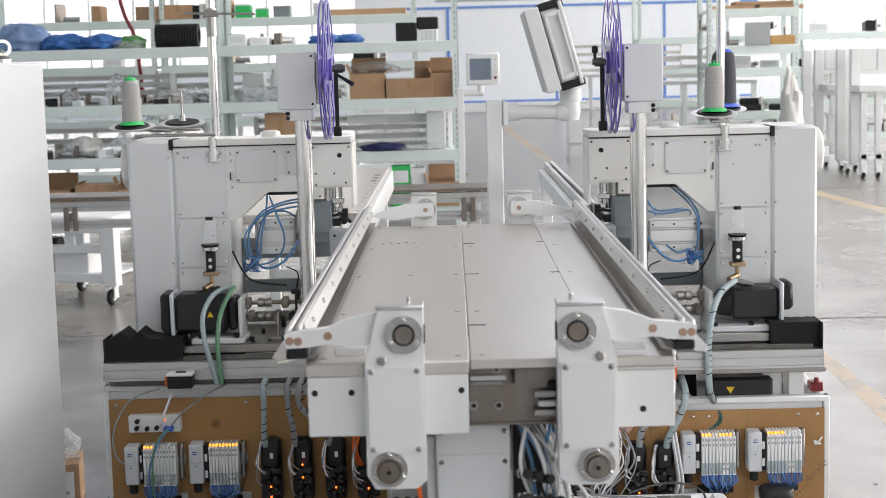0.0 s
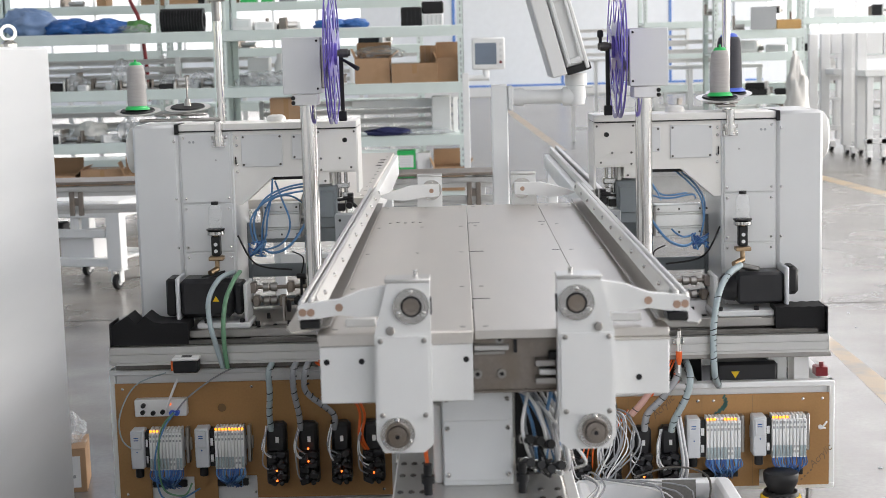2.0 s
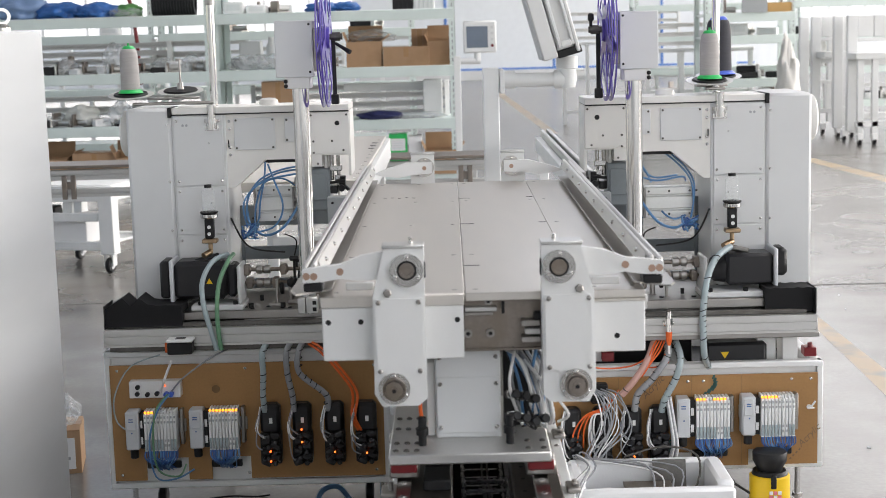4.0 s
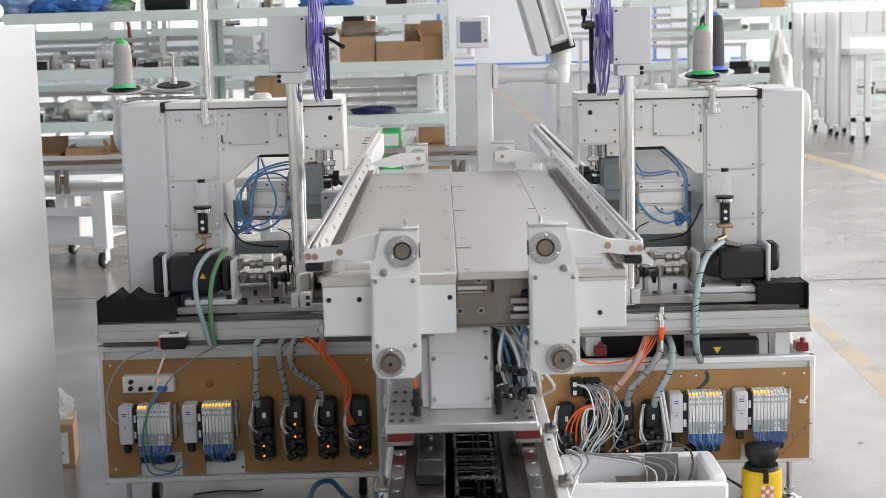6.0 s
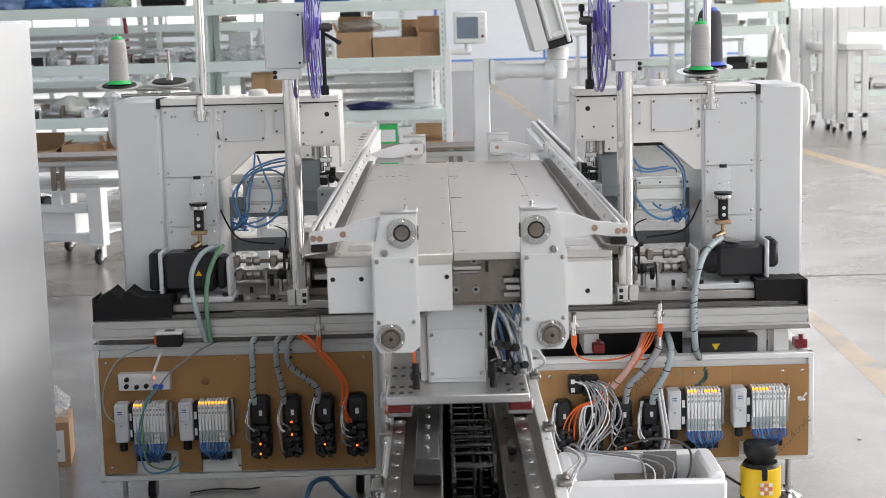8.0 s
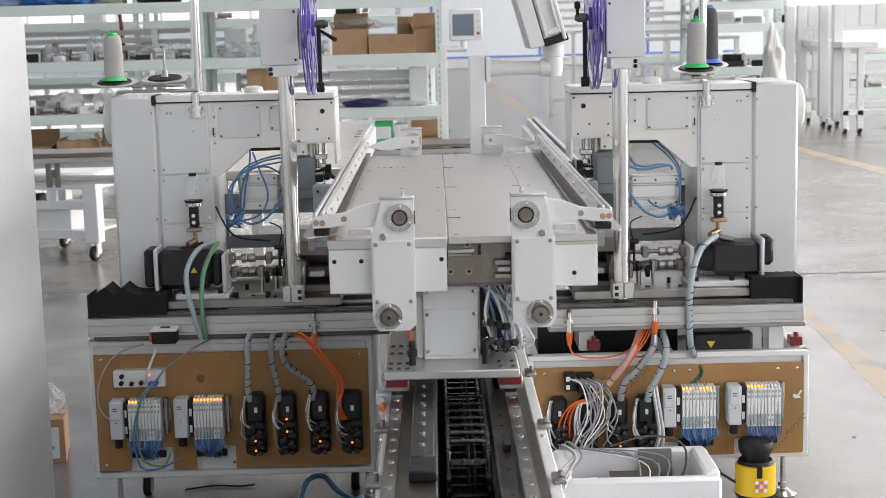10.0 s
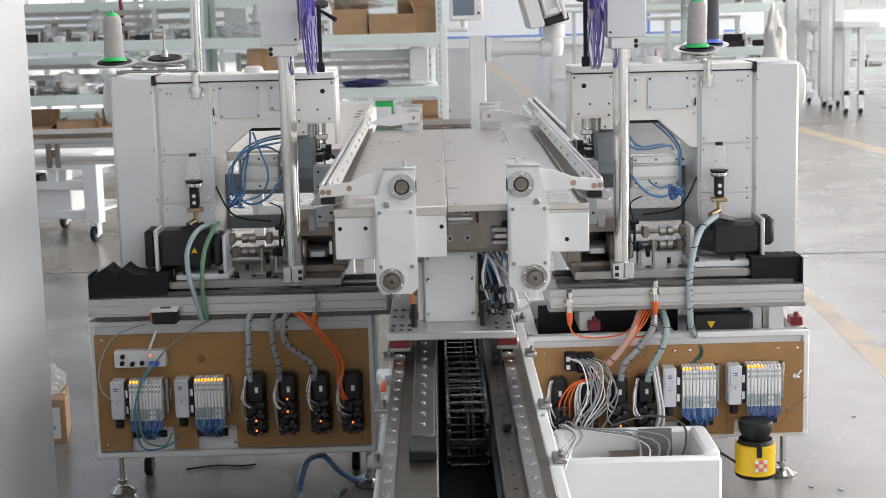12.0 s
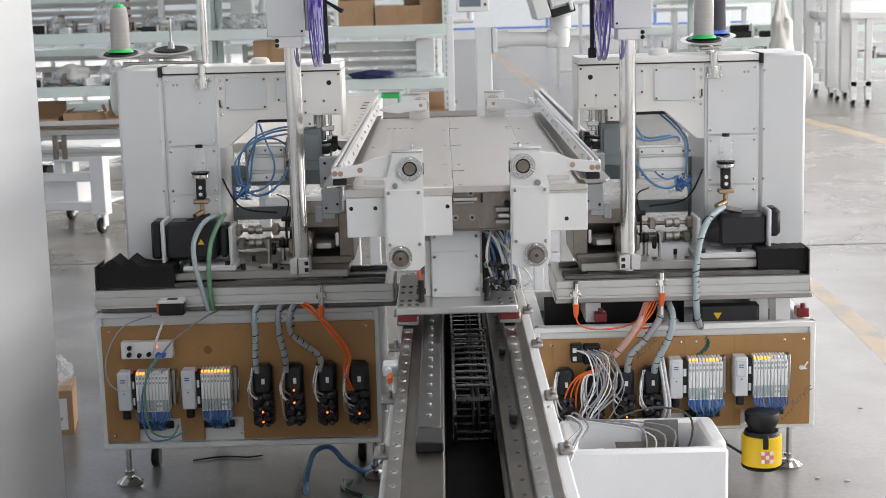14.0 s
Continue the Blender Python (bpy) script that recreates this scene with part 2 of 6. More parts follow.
RED = material("red_end_cap", (0.17, 0.006, 0.010), 0.4, vary=0.15)
ORANGE = material("orange_cable", (0.75, 0.13, 0.02), 0.45, vary=0.1, scale=30)
GREYCABLE = material("grey_cable", (0.29, 0.30, 0.315), 0.5, vary=0.15, scale=40)
PALEHOSE = material("pale_blue_hose", (0.34, 0.41, 0.43), 0.3, vary=0.1, scale=30)
GREENHOSE = material("green_hose", (0.13, 0.28, 0.16), 0.35, vary=0.15, scale=30)
BLUEHOSE = material("blue_air_hose", (0.1, 0.24, 0.46), 0.3, vary=0.15, scale=30)
BLUEWIRE = material("blue_wire", (0.03, 0.1, 0.3), 0.4, vary=0.2, scale=40)
PURPLE = material("purple_reel_plastic", (0.12, 0.085, 0.42), 0.3, vary=0.1, coat=0.3)
YELLOW = material("yellow_plastic", (0.8, 0.52, 0.01), 0.4, vary=0.05)
FOAM = material("white_foam", (0.83, 0.84, 0.85), 0.8, vary=0.03, bump=0.5, bump_scale=260)
THREAD = material("grey_thread", (0.42, 0.40, 0.385), 0.7, vary=0.1, scale=10, bump=0.6, bump_scale=60, stretch=(1, 1, 12))
DARKTHREAD = material("black_thread", (0.04, 0.04, 0.05), 0.7, vary=0.2, scale=10, bump=0.6, bump_scale=60, stretch=(1, 1, 12))
GREEN = material("green_spool_plastic", (0.03, 0.5, 0.12), 0.35, vary=0.05)
BLUE = material("blue_spool_plastic", (0.06, 0.13, 0.6), 0.35, vary=0.05)
GREYPLASTIC = material("grey_plastic", (0.6, 0.62, 0.64), 0.45, vary=0.05)
COPPER = material("coppery_pin", (0.42, 0.28, 0.21), 0.4, 0.6, vary=0.15)
SLATE = material("slate_grey_enamel", (0.20, 0.225, 0.24), 0.4, vary=0.08)
STONE = material("mid_grey_enamel", (0.36, 0.38, 0.39), 0.4, vary=0.06)
BRASS = material("brass", (0.40, 0.29, 0.18), 0.35, 1.0, vary=0.15)
GLASS = clear("oil_cup_glass", (0.85, 0.88, 0.88), 0.05, 0.15)
BAG = clear("thin_clear_film", (0.8, 0.83, 0.85), 0.15, 0.3)
LED = glowing("amber_light", (1.0, 0.3, 0.02), 1.7)
LEDRED = glowing("red_light", (1.0, 0.14, 0.02), 2.5)
PAPER = material("white_label", (0.8, 0.8, 0.8), 0.6, vary=0.03)
CLOTHBLUE = material("blue_wrap", (0.03, 0.13, 0.4), 0.4, vary=0.3, scale=12, bump=0.5, bump_scale=40)
STRIPE = material("worn_yellow_line", (0.42, 0.305, 0.165), 0.32, vary=0.12, stain=(0.235, 0.218, 0.195), stain_scale=6, stain_size=0.45)
WALL = material("white_wall_paint", (0.78, 0.82, 0.86), 0.6, vary=0.03)
WALLBLUE = material("blue_trim_paint", (0.12, 0.25, 0.6), 0.5, vary=0.05)
CEIL = material("white_roof_sheet", (0.7, 0.72, 0.73), 0.6, vary=0.04)
FLOOR = material("polished_concrete", (0.222, 0.21, 0.195), 0.24, vary=0.2, scale=2.2, bump=0.04, bump_scale=60, stain=(0.165, 0.152, 0.137), stain_scale=1.7, stain_size=0.46)
JOINT = material("floor_joint_filler", (0.1, 0.1, 0.095), 0.7, vary=0.2)
CABINET = material("satin_steel_cabinet", (0.57, 0.585, 0.595), 0.5, 0.15, vary=0.04, scale=3, bump=0.05, bump_scale=300, stretch=(1, 1, 8))
# ---- the hall ----
def hall():
    solid("floor", box(-13, 20, -6, 42, -0.2, 0.0, 0.01), FLOOR, "polished grey concrete factory floor", "floor", kind="structure")
    for y, w in ((7.6, 0.018), (15.2, 0.012), (22.8, 0.012), (30.4, 0.012)):
        solid("floor_joint", box(-13, 20, y, y + w, 0.0, 0.0015, 0.0004), JOINT, "dark sawn joint in the concrete floor", "joint", kind="structure")
    # worn yellow lane lines
    for k, quad in enumerate((((1.50, 4.05), (1.655, 4.05), (1.67, 6.9), (1.612, 6.9)), ((0.98, 33.4), (1.15, 33.4), (1.41, 19.5), (1.27, 19.5)), ((3.45, 14.9), (3.62, 14.9), (4.0, 10.2), (3.82, 10.2)))):
        solid("lane_line_%d" % (k + 1), prism(quad, "z", -0.002, 0.0005), STRIPE, "worn yellow lane line on the floor", "line", kind="structure")
    # small flecks of debris
    rnd = random.Random(31)
    for x, y in ((1.838, 6.93), (0.997, 3.93), (1.862, 6.18), (1.07, 3.9), (1.3, 4.6), (1.62, 5.0), (-1.02, 4.5), (1.9, 7.3)):
        s = rnd.uniform(0.004, 0.009)
        solid("floor_chip", prism([(x - s, y - s * .4), (x + s * .6, y - s), (x + s, y + s * .5), (x - s * .3, y + s)], "z", 0.0, 0.003), rnd.choice((STONE, PAPER)), "small chip of debris on the floor", "debris", "floor chips")
    # walls with window bands; the east, west and south ones are unseen and assumed
    def wall(name, x0, x1, y0, y1, openings):
        geos, along_x = [], (x1 - x0) > (y1 - y0)
        a0, a1 = (x0, x1) if along_x else (y0, y1)
        spans = sorted(openings)
        at = a0

        def slab(u0, u1, z0, z1):
            geos.append(box(u0, u1, y0, y1, z0, z1, 0.003) if along_x else box(x0, x1, u0, u1, z0, z1, 0.003))
        for u0, u1, z0, z1 in spans:
            slab(at, u0, 0, 7)
            slab(u0, u1, 0, z0)
            slab(u0, u1, z1, 7)
            at = u1
        slab(at, a1, 0, 7)
        return solid(name, geos, WALL, "white painted factory wall", "wall", kind="structure")
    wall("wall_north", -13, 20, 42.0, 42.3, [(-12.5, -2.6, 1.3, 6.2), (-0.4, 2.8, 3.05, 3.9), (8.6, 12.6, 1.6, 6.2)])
    # The south opening is made up to hold the added fill lamp.
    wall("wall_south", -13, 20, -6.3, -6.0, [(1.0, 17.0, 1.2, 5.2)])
    wall("wall_east", 20, 20.3, -6, 42, [(-4, 40, 1.4, 5.0)])
    wall("wall_west", -13.3, -13, -6, 42, [(-4, 40, 1.4, 5.0)])
    geos = []
    at = -13.3
    for x in (-7.0, 2.5, 8.0):
        geos += [box(at, x - 1, -6.3, 42.3, 7.0, 7.15), box(x - 1, x + 1, -6.3, -4.5, 7.0, 7.15), box(x - 1, x + 1, 40.5, 42.3, 7.0, 7.15)]
        at = x + 1
    geos.append(box(at, 20.3, -6.3, 42.3, 7.0, 7.15))
    solid("ceiling", geos, CEIL, "unseen white sheet roof with long openings for assumed roof lights", "ceiling", kind="structure")
    solid("plinth", box(-2.5, 8.5, 41.94, 42.0, 0, 0.26, 0.004), PANEL, "pale plinth along the far wall", "plinth", kind="structure")
    for x0, x1, z0, z1 in ((-2.5, 8.5, 0.262, 0.32), (-2.5, 8.5, 2.86, 2.93), (-0.1, -0.02, 0.322, 2.858), (2.9, 2.97, 0.322, 2.858), (5.9, 5.97, 0.322, 2.858)):
        solid("wall_trim", box(x0, x1, 41.97, 42.0, z0, z1, 0.004), WALLBLUE, "thin blue trim line on the white wall", "trim", kind="structure")
    solid("far_column", box(7.45, 7.75, 40.6, 40.9, 0, 7, 0.01), WALL, "white hall column by the far wall", "column", kind="structure")
    # Plain grey panel added in place of a dark window.
    solid("shutter", box(-0.4, 2.8, 42.1, 42.2, 3.05, 3.9, 0.01), STONE, "grey panel standing in for a dark window above the far partition", "shutter", kind="structure")
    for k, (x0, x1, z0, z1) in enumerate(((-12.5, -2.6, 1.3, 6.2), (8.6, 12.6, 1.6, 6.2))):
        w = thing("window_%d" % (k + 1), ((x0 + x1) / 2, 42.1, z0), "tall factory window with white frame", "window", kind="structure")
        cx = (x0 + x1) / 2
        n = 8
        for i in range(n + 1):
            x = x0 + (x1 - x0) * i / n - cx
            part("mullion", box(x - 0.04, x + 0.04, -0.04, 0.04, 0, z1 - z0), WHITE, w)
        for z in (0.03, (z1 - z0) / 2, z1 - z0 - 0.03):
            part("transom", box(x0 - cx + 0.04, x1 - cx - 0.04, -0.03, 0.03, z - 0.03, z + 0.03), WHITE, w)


hall()
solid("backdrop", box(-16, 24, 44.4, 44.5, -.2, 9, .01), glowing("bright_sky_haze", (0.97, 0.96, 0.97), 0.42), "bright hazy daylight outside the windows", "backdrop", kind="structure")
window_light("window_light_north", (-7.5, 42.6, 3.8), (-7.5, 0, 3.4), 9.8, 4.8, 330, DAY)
# ---- the slide bed between the two sewing units ----
MID = 0.042


def screw(x, y, z, r=0.0035, axis="y"):
    """A domed screw head that looks towards -y, or up."""
    d = (0, -0.003, 0) if axis == "y" else (0, 0, 0.003)
    p1 = (x + d[0], y + d[1], z + d[2])
    return lathe((x, y, z), p1, [(0, r), (0.5, r), (1, r * 0.55)], 10)


def slide_bed():
    bed = thing("slide_bed", (0.019, 2.5, 0), "white and steel linear rail bed under the sliding table", "rail bed")
    y0, y1 = -1.7, 1.9
    # Sides below .54 are unseen, added to block light to the left floor.
    part("beam", [box(-0.118, -0.104, y0, y1, 0.06, 0.684), box(0.128, 0.146, y0, y1, 0.06, 0.684), box(-0.118, 0.146, y0, y1, 0.54, 0.58)], WHITE, bed, "white painted bed beam with unseen sides added to block light")
    part("rail_base", box(-0.104, -0.03, y0, y1, 0.655, 0.69), RAILBASE, bed)
    part("rail_base", box(0.058, 0.128, y0, y1, 0.655, 0.69), RAILBASE, bed, "worn brown steel rail base")
    bolt = mesh("rail_bolt", [ring((0, 0, 0.7058), (0, 0, 0.7068), 0.0032, 0.0056, 12)], CHROME)
    socket = mesh("bolt_socket", [rod((0, 0, 0.7058), (0, 0, 0.7064), 0.0033, 10)], BLACK)
    hole = mesh("base_hole", [rod((0, 0, 0.6898), (0, 0, 0.6906), 0.0032, 10)], BLACK)
    for x in (-0.098, 0.098):
        rail = part("guide_rail", prism([(x - .01, .69), (x - .01, .696), (x - .007, .699), (x - .01, .702), (x - .01, .706), (x + .01, .706), (x + .01, .702), (x + .007, .699), (x + .01, .696), (x + .01, .69)], "y", y0, y1), RAIL, bed, "bright ground guide rail")
        for k in range(58):
            b = new("rail_bolt", bolt)
            b.parent, b.location = rail, (x, y0 + 0.05 + 0.06 * k, 0)
            b = new("bolt_socket", socket)
            b.parent, b.location = rail, (x, y0 + 0.05 + 0.06 * k, 0)
            if x > 0:
                b = new("base_hole", hole)
                b.parent, b.location = bed, (0.074, y0 + 0.05 + 0.06 * k, 0)
    teeth = []
    for k in range(330):
        y = -0.36 + 0.0066 * k
        teeth.append(box(-0.034, -0.031, y, y + 0.0036, 0.691, 0.704, 0.0004))
    rack = part("gear_rack", [box(-0.07, -0.034, -0.36, y1, 0.691, 0.705)], RACKSTEEL, bed, "dark toothed gear rack")
    tagged(part("teeth", teeth, DARKSTEEL, rack), kind="stuff")
    rb = mesh("rack_bolt", [lathe((0, 0, .705), (0, 0, .7075), [(0, .0045), (.7, .0045), (1, .003)], 10)], CHROME)
    for k in range(36):
        b = new("rack_bolt", rb)
        b.parent, b.location = rack, (-0.053, -0.3 + 0.06 * k, 0)
    part("rack_stop", box(-0.071, -0.031, -0.44, -0.37, 0.69, 0.706), BLACK, bed, "black stop block")
    for y in (-0.72, -0.3, 0.13, 0.55):
        part("cable_clip", [box(0.07, 0.082, y, y + 0.028, 0.69, 0.702), box(0.072, 0.08, y + 0.034, y + 0.05, 0.69, 0.699)], BLACK, bed, "black cable clip")
    for y in (-0.75, -0.45, -0.16, 0.2, 0.5):
        part("side_bracket", [box(0.134, 0.154, y, y + 0.04, 0.684, 0.692), box(0.142, 0.15, y + 0.012, y + 0.03, 0.692, 0.696), rod((0.146, y + 0.02, .69), (0.146, y + 0.02, .7), .003, 10)], STEEL, bed)
        part("side_bracket", [box(-0.132, -0.106, y, y + 0.05, 0.684, 0.69), rod((-0.118, y + 0.02, .69), (-0.118, y + 0.02, .702), .004, 10)], STEEL, bed)
    part("limit_switch", [box(-0.136, -0.108, 0.02, 0.06, 0.684, 0.704), rod((-0.126, 0.0, .696), (-0.126, 0.02, .696), .006, 12)], GREYPLASTIC, bed)
    part("sensor_plug", rod((-0.122, -0.035, .691), (-0.122, 0.0, .691), .005, 12, .001), ORANGE, bed, "orange sensor plug")
    for k in range(3):
        for x in (-0.121, 0.137):
            y = -0.9 + 0.7 * k
            part("seam_screw", screw(x, y, 0.684, 0.004, "z"), CHROME, bed)
    # Trough floor, coloured to keep the gap below the chain in shade.
    part("trough", box(-0.03, 0.058, y0, y1, 0.585, 0.592), PIT, bed, "cable trough with the gap's shade in its black")
    for x in (-0.085, 0.115):
        for y in (-1.4, 1.6):
            part("leg", box(x - 0.03, x + 0.03, y - 0.03, y + 0.03, 0.0, 0.54), WHITE, bed)
    return bed


slide_bed()


# ---- cable chain: every link runs along its bend ----
LINK, BEND, CHAIN_Z = 0.046, 0.034, 0.606


def cable_chain():
    c = thing("cable_chain", (0, 0, 0), "black plastic cable chain with open rungs and cables", "cable chain")
    side = [box(0.0, 0.007, -0.021, 0.021, -0.010, 0.010), box(0.063, 0.07, -0.021, 0.021, -0.011, 0.011), rod((0.001, -0.021, 0), (0.007, -0.021, 0), 0.011, 10), rod((0.063, -0.021, 0), (0.069, -0.021, 0), 0.011, 10)]
    rung = [box(0.007, 0.063, -0.005, 0.005, 0.009, 0.013), box(0.024, 0.03, -0.0065, 0.0065, 0.0095, 0.0142), box(0.046, 0.052, -0.0065, 0.0065, 0.0095, 0.0142)]
    wires = [rod((0.036 + 0.009 * k, -0.023, -0.004), (0.036 + 0.009 * k, 0.023, -0.004), 0.0016, 8) for k in range(2)]
    gloss = material("glossy_black_plastic", (0.02, 0.02, 0.021), 0.2, coat=0.4)
    me, mw = mesh("link", side + rung, gloss), mesh("cable", wires, BLACK)
    links = []
    for k in range(34):
        ob = new("link", me)
        ob.parent = c
        w = new("cable", mw)
        w.parent = ob
        links.append(ob)
    return c, links


CHAIN, LINKS = cable_chain()


def link_rows(k):
    rows = []
    for i in range(len(RUN) * 2 - 1):
        t, y = RUN[i // 2] if i % 2 == 0 else tuple((a + b) / 2 for a, b in zip(RUN[i // 2], RUN[i // 2 + 1]))
        end = y + 0.09
        loop = 2.42 - (2.79 - y) / 2
        d = LINK * (k + 0.5)
        top, bend = end - loop, math.pi * BEND
        if d <= top:
            p, z, a = end - d, CHAIN_Z + 2 * BEND, 0.0
        elif d <= top + bend:
            w = (d - top) / BEND
            p, z, a = loop - BEND * math.sin(w), CHAIN_Z + BEND + BEND * math.cos(w), math.degrees(w)
        else:
            p, z, a = loop + (d - top - bend), CHAIN_Z, 180.0
        rows.append((t, pose(0.002, p, z, a, 0, 0)))
    return rows


# ---- carriage ----


def carriage():
    c = thing("sliding_table_carriage", (0, RUN[0][1], 0), "sliding clamp table carriage with grey legs and a steel top", "carriage")
    base = part("base_plate", box(-0.1, 0.132, 0, 0.34, 0.733, 0.748), ALU, c)
    part("screw", [screw(x, y, .748, .0045, "z") for x in (-.09, -.075, -.06, .1, .122) for y in (.02, .06, .14, .2)], DARKSTEEL, base)
    col = part("column", [box(-0.032, 0.064, 0.085, 0.25, 0.748, 0.882), box(-0.03, 0.062, 0.082, 0.085, 0.756, 0.84, .001)], PANEL, c)
    part("screw", [screw(x, .082, z) for x in (-.025, .057) for z in (.765, .83, .87)], CHROME, col)
    part("column_rib", box(-0.045, -0.032, 0.1, 0.25, 0.748, 0.86), PAINT, c)
    for x in (-0.079, 0.117):
        s = part("slider", box(x - 0.021, x + 0.021, 0.02, 0.09, 0.708, 0.733), STEEL, c)
        part("end_cap", box(x - 0.019, x + 0.019, 0.012, 0.02, 0.7175, 0.7325), RED, s, "red plastic end cap")
        s2 = part("slider", box(x - 0.021, x + 0.021, 0.25, 0.32, 0.708, 0.733), STEEL, c)
    # table sheets
    for x0, x1, y0 in ((-0.192, 0.0138, 0.03), (0.0152, 0.1808, 0.03), (0.1814, 0.269, 0.026)):
        part("tabletop", box(x0, x1, y0, 1.62, 0.962, 0.974, 0.001), SHEET, c, "brushed steel table sheet")
    dots = [rod((x, y, .974), (x, y, .9745), .004, 10) for x in (-.17, -.08, .0, .03, .17, .2, .255) for y in (.06, .4, .8, 1.2, 1.58)]
    dots += [rod((-.15 + .016 * k, 1.28 + .012 * (k % 2), .974), (-.15 + .016 * k, 1.28 + .012 * (k % 2), .9752), .0035, 8) for k in range(5)]
    part("sheet_screw", dots, STEEL, c)
    part("seam_slot", [box(0.016, 0.04, y, y + 0.004, 0.974, 0.9746, .0002) for y in (.28, .8, 1.25)] + [box(0.165, 0.18, y, y + 0.004, 0.974, 0.9746, .0002) for y in (.28, .8, 1.25)], BLACK, c)
    part("underframe", [box(-0.15, -0.11, 0.12, 1.55, 0.9, 0.962), box(0.19, 0.23, 0.12, 1.55, 0.9, 0.962), box(-0.11, 0.19, 0.12, 0.26, 0.882, 0.962), box(-0.11, 0.19, 1.4, 1.5, 0.9, 0.962)], ALU, c)
    for x0, x1, z0 in ((-0.189, 0.012, 0.881), (0.15, 0.269, 0.885)):
        b = part("end_block", box(x0, x1, 0.026, 0.1, z0, 0.9575, .0015), PAINT, c)
        part("end_lip", box(x0 - .001, x1 + .001, 0.024, 0.1, 0.958, 0.9617, .0008) if x0 > 0 else box(x0 - .001, x1 + .001, 0.0245, 0.029, 0.958, 0.9735, .0008), SHEET, b)
        part("hole", [rod((x, 0.0255, z), (x, .026, z), .004, 12) for x, z in (((-.18, .937), (-.134, .937), (.003, .937)) if x0 < 0 else ((.229, .908), (.214, .934))[:1])], BLACK, b)
    cp = part("cross_plate", [box(0.012, 0.15, 0.06, 0.08, 0.884, 0.962)], BROWNSTEEL, c, "worn bare steel cross plate")
    part("raised_plate", prism([(.066, .936), (.066, .9615), (.15, .9615), (.15, .936), (.085, .936), (.079, .939), (.075, .936)], "y", .052, .06), BROWNSTEEL, cp)
    part("stop_bar", box(.014, .06, .046, .06, .9435, .9505, .001), ALU, cp)
    part("stop_bar", box(.014, .055, .05, .06, .937, .9425, .001), STEEL, cp)
    part("slot", box(.0665, .071, .0515, .052, .939, .957, .0002), BLACK, cp)
    part("lower_lip", box(.012, .15, .055, .06, .884, .888, .001), BROWNSTEEL, cp)
    for x, z in ((.018, .91), (.05, .91), (.075, .954), (.048, .957)):
        q = part("bolt", ring((x, .054, z), (x, .06, z), .003, .0062, 14), STEEL, cp)
        part("bolt_socket", rod((x, .0555, z), (x, .06, z), .0032, 6), BLACK, q)
    for k, (z0, z1) in enumerate(((.9, .908), (.911, .919), (.922, .931))):
        part("valve", box(.094 + .005 * (k % 2), .121, .032 + .003 * k, .06, z0, z1, .001), STEEL if k != 1 else ALU, cp)
    part("dowel", [rod((.082, .058, .887), (.082, .06, .887), .0018, 8)], BLACK, cp)
    part("connector", box(.112, .126, .04, .058, .93, .942), BLACK, cp)
    for s in (-1, 1):
        def X(u):
            return 0.04 + s * u

        def end(y0, far):
            """A leg with its bores and swing arm, at a table end."""
            f = -1 if far else 1
            y = y0
            z0 = .93 if far else .82
            low = [(X(.142), z0), (X(.082), z0)] if far else [(X(.156), .838), (X(.146), .82), (X(.094), .82), (X(.082), .83)]
            poly = [(X(.082), 1.044), (X(.138), 1.044)] + ([] if far else [(X(.139), 1.036), (X(.155), .976)]) + low
            leg = part("leg", [prism(poly, "y", y, y + f * .036)], PAINT, c)
            part("leg_cap", box(X(.081), X(.14), y - f * .003, y + f * .04, 1.0445, 1.049), ALU, leg)
            if not far:
                part("cover", prism([(X(.0855), .974), (X(.1515), .974), (X(.1515), .866), (X(.0855), .866)], "y", y - .0035, y), PAINT, leg)
                part("screw", [screw(X(a), y - .0035, b) for a, b in ((.091, .969), (.147, .969), (.091, .871), (.147, .871))] + [lathe((X(.134), y, .982), (X(.134), y - .005, .982), [(0, .0062), (.8, .0062), (1, .005)], 6)], STEEL, leg)
                part("bleed_screw", rod((X(.1), y + .015, 1.049), (X(.1), y + .015, 1.058), .003, 10), CHROME, leg)
            bores = ((.106, 1.014),) if far else ((.106, 1.014), (.128, .846))
            for i, (a, b) in enumerate(bores):
                q = -1
                y = y0 - .036 if far else y0
                fl = part("flange", [ring((X(a), y, b), (X(a), y + q * .006, b), .0135, .0235 if i == 0 else .0225, 32)], CHROME, leg, "round machined bearing flange")
                part("shaft_end", [ring((X(a), y, b), (X(a), y + q * (.009 if i == 0 else .016), b), .0075 if i == 0 else .005, .0108 if i == 0 else .0125, 24), rod((X(a), y, b), (X(a), y + q * (.006 if i == 0 else .02), b), .009 if i == 0 else .0052, 20)], BROWNSTEEL, fl)
                part("gap_ring", ring((X(a), y, b), (X(a), y + q * .0064, b), .0108 if i == 0 else .0122, .0138 if i == 0 else .0145, 28), BLACK if i == 0 else DARKSTEEL, fl)
                if i == 1:
                    part("shaft_hole", rod((X(a), y, b), (X(a), y + q * .0205, b), .003, 12), BLACK, fl)
                    part("shaft_collar", ring((X(a), y, b), (X(a), y + q * .012, b), .0138, .0165, 24), BROWNSTEEL, fl)
                part("flange_screw", [lathe((X(a) + .0185 * math.cos(w), y + q * .006, b + .0185 * math.sin(w)), (X(a) + .0185 * math.cos(w), y + q * .009, b + .0185 * math.sin(w)), [(0, .003), (.6, .003), (1, .0018)], 10) for w in (1.57, 3.66, 5.76)], CHROME, fl)
            y = y0
            w0, w1 = (y + .012, y + .026) if not far else (y - .03, y - .012)
